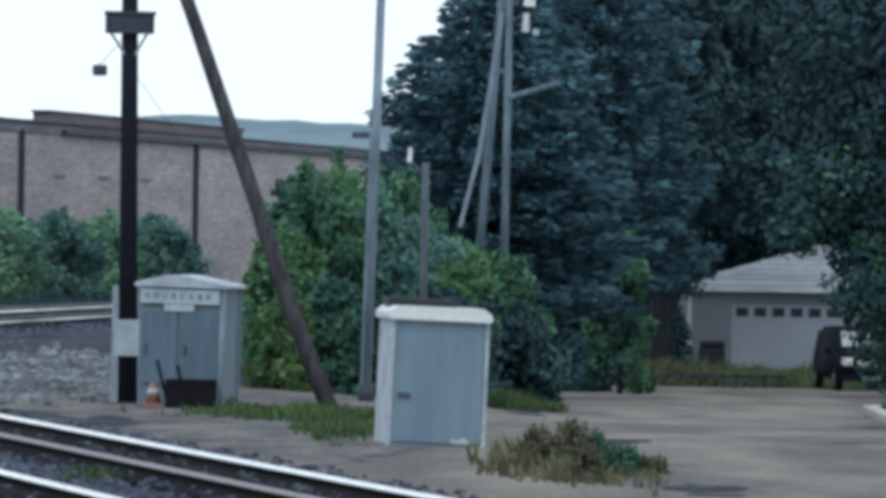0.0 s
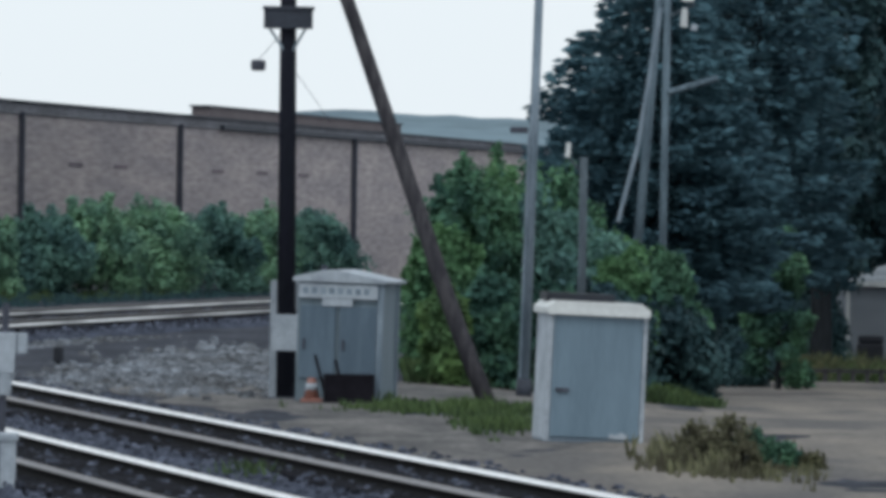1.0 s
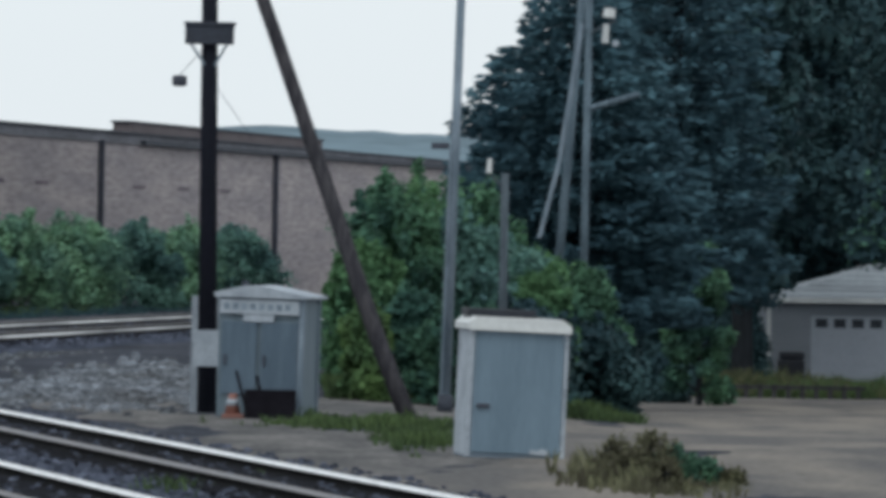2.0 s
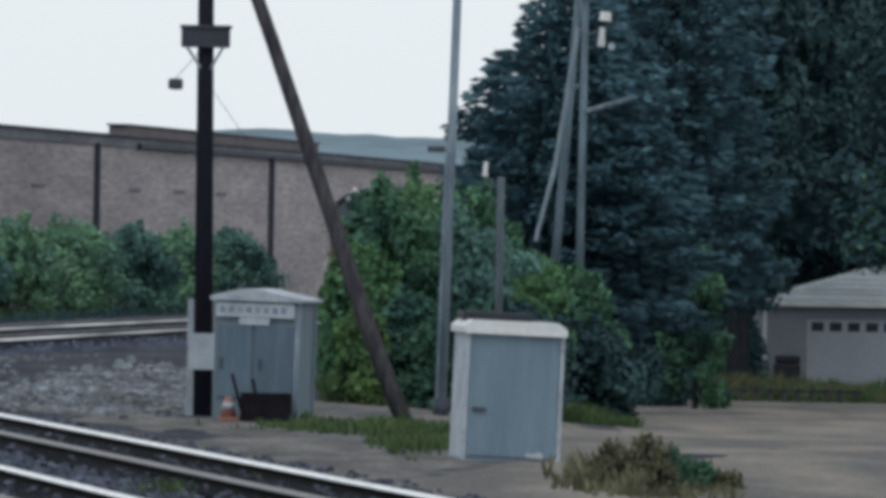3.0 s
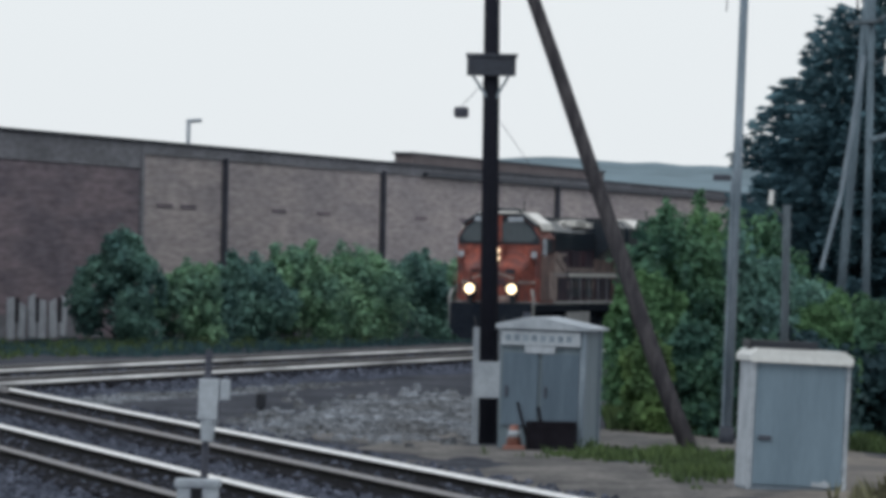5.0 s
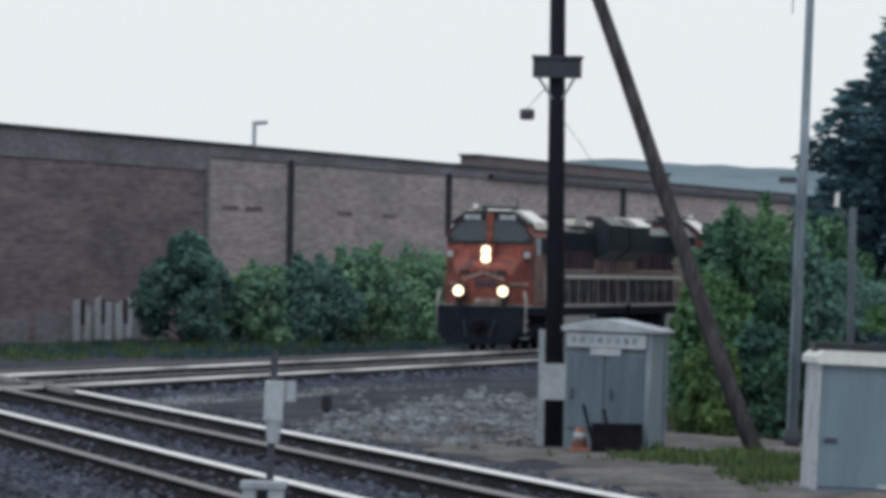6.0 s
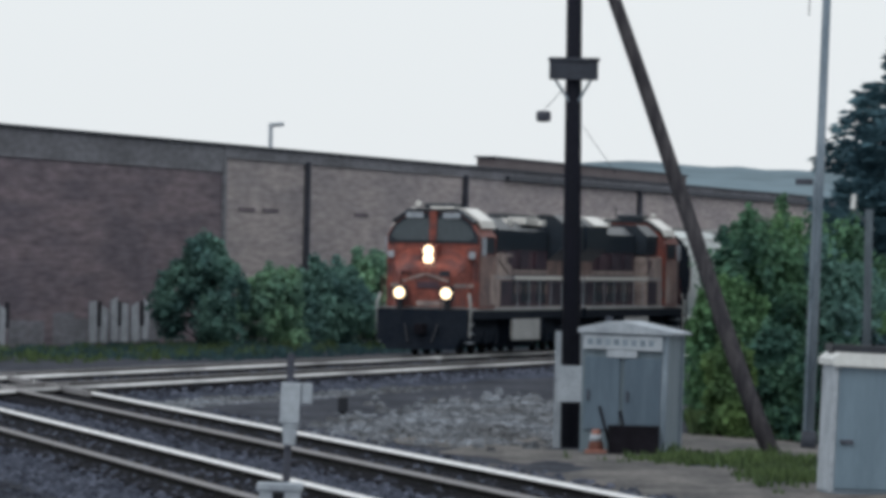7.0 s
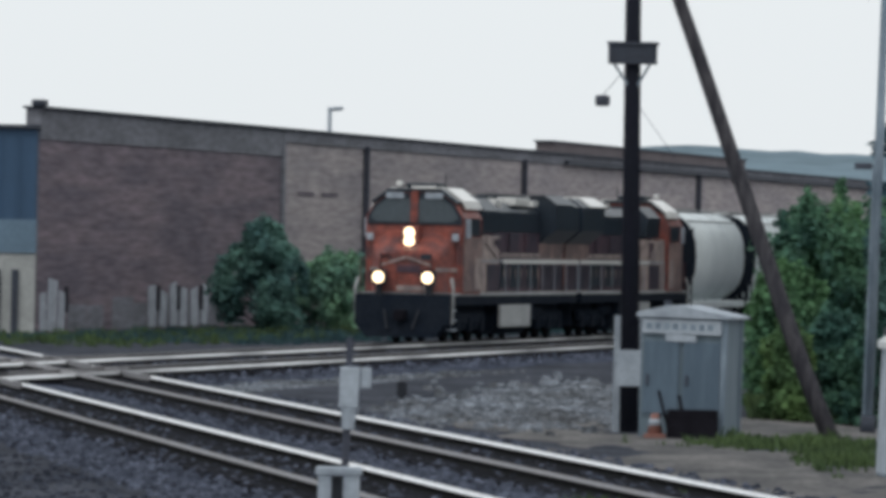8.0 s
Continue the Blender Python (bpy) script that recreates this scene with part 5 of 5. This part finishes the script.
        handrail(t, [(s * 1.42, 0.45, 0.6), (s * 1.42, 0.4, 2.6), (s * 0.55, 0.3, 2.6), (s * 0.55, 0.3, 1.55)], 0.014, material=M_ORANGE)
        handrail(t, [(s * 1.53, 0.32, 0.62), (s * 1.56, 0.3, 1.7), (s * 1.48, 0.4, 2.05)], 0.045, "pale grab rail beside the steps", M_GREYTANK)
    # long hood
    hood = part("hood", prism(B(), [(-0.95, 1.56), (0.95, 1.56), (0.95, 3.55), (-0.95, 3.55)], 4.6, 17.2), M_MAROON, t, "grimy dark red engine hood")
    part("hood_top", prism(B(), [(-0.97, 3.55), (0.97, 3.55), (0.97, 4.2), (0.6, 4.5), (-0.6, 4.5), (-0.97, 4.2)], 4.6, 17.2), M_LOCOBLACK, hood, "black upper hood")
    part("stripe", box(B(), -0.965, 0.965, 4.62, 17.2, 2.72, 2.86), M_CREAMYELLOW, hood, "thin yellow stripe")
    part("brake_bulge", prism(B(), [(-1.35, 3.5), (1.35, 3.5), (1.42, 4.2), (1.0, 4.6), (-1.0, 4.6), (-1.42, 4.2)], 5.6, 8.2), M_LOCOBLACK, hood, "black brake blister")
    for s in (-1, 1):
        # this lower door's dark colour includes the handrail shade
        part("cabinet_door", box(B(), s * 1.46 - 0.014, s * 1.46 + 0.014, 6.0, 8.1, 1.62, 2.5, bevel=0.01), M_DARKMAROON, hood, "dark cabinet door")
        part("cabinet_vent", box(B(), s * 1.46 - 0.014, s * 1.46 + 0.014, 7.2, 8.1, 2.75, 3.3, bevel=0.01), M_MAROON, hood, "grimy vent panel")
    part("inverter_cabinet", box(B(), -1.45, -0.96, 4.8, 8.2, 1.58, 3.4, bevel=0.03), M_CREAMYELLOW, hood, "pale equipment cabinet")
    part("inverter_cabinet", box(B(), 0.96, 1.45, 4.8, 8.2, 1.58, 3.4, bevel=0.03), M_CREAMYELLOW, hood, "pale equipment cabinet")
    for y in (9.1, 11.9, 14.6):
        for s in (-1, 1):
            part("hood_panel", box(B(), s * 0.985 - 0.015, s * 0.985 + 0.015, y, y + 1.5, 2.9, 3.5, bevel=0.01), M_DARKMAROON if y < 12 else M_MAROON, hood, "dark red hood panel")
    # doors below the handrail are coloured dark for their grilles and for shade
    for k in range(9):
        y = 8.5 + k * 0.95
        for s in (-1, 1):
            door = part("hood_door", box(B(), s * 0.965 - 0.015, s * 0.965 + 0.015, y, y + 0.85, 1.75, 2.6, bevel=0.01), M_LOCOBLACK if k % 3 else M_DARKMAROON, hood, "dark louvred door")
            part("latch", box(B(), s * 0.985 - 0.012, s * 0.985 + 0.012, y + 0.7, y + 0.8, 2.05, 2.35), M_CREAMYELLOW, door, "pale latch plate")
    part("exhaust", box(B(), -0.3, 0.3, 11.5, 12.8, 4.5, 4.72, bevel=0.05), M_LOCOBLACK, hood)
    # pale panel and hatches are painted highlights on the black hood
    part("roof_panel", box(B(), 0.2, 0.9, 8.6, 11.0, 4.34, 4.44, pose(0, 0, 0.0)), M_PALESHEEN, hood, "roof panel painted with sky sheen")
    for y, w in ((5.9, 0.7), (9.4, 0.9), (15.8, 0.8)):
        part("roof_hatch", box(B(), 0.55, 1.0, y, y + w, 4.4, 4.6, bevel=0.03), M_PALESHEEN, hood, "roof hatch painted with sky sheen")
    part("roof_fan", rod(B(), (0, 14.6, 4.5), (0, 14.6, 4.62), 0.55, None, 16), M_LOCOBLACK, hood, "black roof fan")
    # pale boxes added where the roof catches the sky
    for s in (-1, 1):
        part("roof_sheen_box", box(B(), s * 0.6 - 0.32, s * 0.6 + 0.32, 13.2, 15.6, 4.42, 4.68, bevel=0.04), M_PALESHEEN, hood, "added roof box painted as a sky highlight")
    rad = part("radiator", box(B(), -0.96, 0.96, 17.2, 21.4, 1.56, 3.2), M_PALEORANGE, t, "pale orange radiator section")
    part("radiator_wing", prism(B(), [(-0.96, 3.2), (0.96, 3.2), (1.5, 3.65), (1.5, 4.45), (1.1, 4.75), (-1.1, 4.75), (-1.5, 4.45), (-1.5, 3.65)], 17.2, 21.4), M_LOCOBLACK, rad, "black radiator wings")
    # lower doors take the handrail shade into their dark colour
    for s in (-1, 1):
        part("radiator_door", box(B(), s * 0.975 - 0.014, s * 0.975 + 0.014, 17.3, 21.3, 1.62, 2.5, bevel=0.01), M_DARKMAROON, rad, "dark lower door")
    part("warning_panel", box(B(), -0.9, 0.9, 21.4, 21.44, 1.7, 3.0, bevel=0.01), M_ORANGE, rad, "orange end panel")
    # the second locomotive's radiator roof has its sheen painted pale
    part("radiator_top", prism(B(), [(-1.52, 4.456), (-1.1, 4.756), (-0.5, 4.756), (-0.5, 4.81), (-1.12, 4.81), (-1.54, 4.5)], 17.15, 21.45 if lead else 20.0), M_LOCOBLACK if lead else M_PALESHEEN, rad, "black radiator roof" if lead else "radiator roof painted with sky sheen")
    part("radiator_edge", prism(B(), [(1.52, 4.456), (1.1, 4.756), (0.6, 4.756), (0.6, 4.81), (1.12, 4.81), (1.54, 4.5)], 17.15, 20.2), M_LOCOBLACK if lead else M_PALESHEEN, rad, "dark radiator roof edge" if lead else "radiator roof painted with sky sheen")
    for s in (-1, 1):
        part("radiator_grille", box(B(), s * 1.5 - 0.015, s * 1.5 + 0.015, 17.4, 21.2, 3.72, 4.28), M_LOCOBLACK, rad, "black radiator grille")
        pts = [(s * 1.46, 4.9, 2.6), (s * 1.46, 21.6, 2.6)]
        handrail(t, pts, 0.019)
        for k in range(9):
            y = 4.9 + k * 2.08
            handrail(t, [(s * 1.46, y, 1.56), (s * 1.46, y, 2.6)], 0.012)
        part("air_reservoir", rod(B(), (s * 1.1, 14.4, 0.95), (s * 1.1, 16.4, 0.95), 0.2, None, 12), M_DARKSTEEL, t, smooth=True)
    part("fuel_tank", prism(B(), [(-1.45, 1.2), (1.45, 1.2), (1.45, 0.7), (1.0, 0.22), (-1.0, 0.22), (-1.45, 0.7)], 8.2, 14.0), M_DARKSTEEL, t, "grimy black fuel tank")
    for s in (-1, 1):
        part("tank_panel", box(B(), s * 1.47 - 0.06, s * 1.47 + 0.06, 8.15, 13.0, 0.48, 1.19, bevel=0.03), M_GREYTANK, t, "pale dusty side of the tank")
        part("swoosh", box(B(), -0.014, 0.014, -1.1, 1.1, -0.15, 0.15, pose(s * 1.47, 6.7, 3.05, -14)), M_CREAMYELLOW, t, "faded pale diagonal stripe")
        part("rail_board", box(B(), s * 1.49 - 0.02, s * 1.49 + 0.02, 8.4, 21.4, 2.52, 2.66), M_PALESHEEN, t, "pale handrail board")
        # black block put in the gap behind the cab as its shade
        part("recess_block", box(B(), s * 1.0 - 0.06, s * 1.0 + 0.44, 4.3, 4.75, 1.6, 2.5, bevel=0.03), M_LOCOBLACK, t, "black block painted as the shaded gap behind the cab")
    part("rear_coupler", box(B(), -0.16, 0.16, L - 0.4, L + 0.3, 0.72, 1.05, bevel=0.05), M_RUST, t)
    # solid block added to keep the space under the frame dark
    part("underframe_fill", box(B(), -0.95, 0.95, 1.1, L - 1.1, 0.4, 1.21), M_DARKSTEEL, t, "black filler block added for the shade under the frame")
    bogie(t, 4.6, 3)
    bogie(t, 17.7, 3)
    return t


def hopper(group="hopper cars"):
    t = thing("hopper_car", pose(0, 0, 0), "pale grey covered hopper car with rounded sides", "hopper car", group)
    L = 13.0
    # rounded, barrel-like cross-section
    prof = [(1.58 * math.copysign(abs(math.cos(a)) ** 0.8, math.cos(a)), 2.82 + 1.68 * math.copysign(abs(math.sin(a)) ** 0.8, math.sin(a))) for a in (i * math.tau / 24 for i in range(24))]
    body = part("body", prism(B(), prof, 1.1, L - 1.1), M_HOPPER, t, "pale grey curved body")
    for p in body.data.polygons:
        p.use_smooth = len(p.vertices) == 4
    for y in (1.1, L * 0.36, L * 0.64, L - 1.22):
        part("rib", prism(B(), [(x * 1.012, 2.82 + (z - 2.82) * 1.012) for x, z in prof], y, y + 0.12), M_HOPPER, body, "pale steel rib")
    # white strips paint the highlight along the curve of the roof
    for x in (-1.12, 1.12):
        part("roof_highlight", box(B(), x - 0.05, x + 0.05, 1.1, L - 1.1, 4.13, 4.2), M_WHITE, body, "white strip painted as the roof edge highlight")
    for k in range(2):
        y = 2.4 + k * 4.4
        part("hopper_bay", prism(B(), [(-1.1, 1.3), (1.1, 1.3), (0.35, 0.45), (-0.35, 0.45)], y, y + 3.4), M_HOPPER, t)
    for y in (0.4, L - 0.4):
        s = 1 if y < 5 else -1
        part("bulkhead", prism(B(), [(x * 1.0, 2.82 + (z - 2.82) * 1.0) for x, z in prof], min(y + s * 0.45, y + s * 0.69), max(y + s * 0.45, y + s * 0.69)), M_DARKSTEEL, t, "dark curved end bulkhead")
        bm = B()
        for x in (-1.35, -0.6, 0.6, 1.35):
            rod(bm, (x, y, 1.1), (x * 0.95, y + s * 0.44, 3.9), 0.06)
        box(bm, -1.4, 1.4, min(y, y + s * 0.9), max(y, y + s * 0.9), 1.18, 1.26)
        part("end_frame", bm, M_DARKSTEEL, t, "dark end frame")
        bm = B()
        for k in range(8):
            rod(bm, (1.15, y - s * 0.05, 1.2 + k * 0.34), (1.55, y - s * 0.05, 1.2 + k * 0.34), 0.025)
        rod(bm, (1.15, y - s * 0.05, 0.8), (1.15, y - s * 0.05, 3.9), 0.03)
        rod(bm, (1.55, y - s * 0.05, 0.8), (1.55, y - s * 0.05, 3.9), 0.03)
        part("ladder", bm, M_DARKSTEEL, t, "dark end ladder")
    part("sill", box(B(), -1.5, 1.5, 0.3, L - 0.3, 0.92, 1.18, bevel=0.03), M_HOPPER, t, "pale side sill")
    part("roof_walk", box(B(), -0.4, 0.4, 1.3, L - 1.3, 4.55, 4.61), M_GREYTANK, t, "steel roof walk")
    part("coupler", box(B(), -0.15, 0.15, -0.2, 0.5, 0.72, 1.05), M_RUST, t)
    bogie(t, 2.0, 2)
    bogie(t, L - 2.0, 2)
    return t


TRAIN = [(locomotive(True), 0.0, 0), (locomotive(False), 43.35, 180), (hopper(), 43.45, 0)]
TRAIN += [(copy_thing(TRAIN[2][0], pose(0, 0, 0)), 43.45 + 13.7 * k, 0) for k in (1, 2, 3, 4, 5)]
# seconds and the y of the leading face along the line
FRONT = [(0.0, 343.0), (2.2, 308.5), (3.3, 290.6), (3.5, 287.0), (4.0, 277.6), (4.5, 268.6), (5.1, 258.4), (6.5, 239.2), (7.0, 232.9), (7.5, 226.9), (8.0, 220.8)]


def motions():
    ang = -math.degrees(math.atan(SLOPE_T))
    c = math.cos(radians(ang))
    for ob, back, turn in TRAIN:
        walk(ob, [(t, pose(track_train(y + back * c), y + back * c, 0, 0, 0, ang + turn)) for t, y in FRONT])


motions()
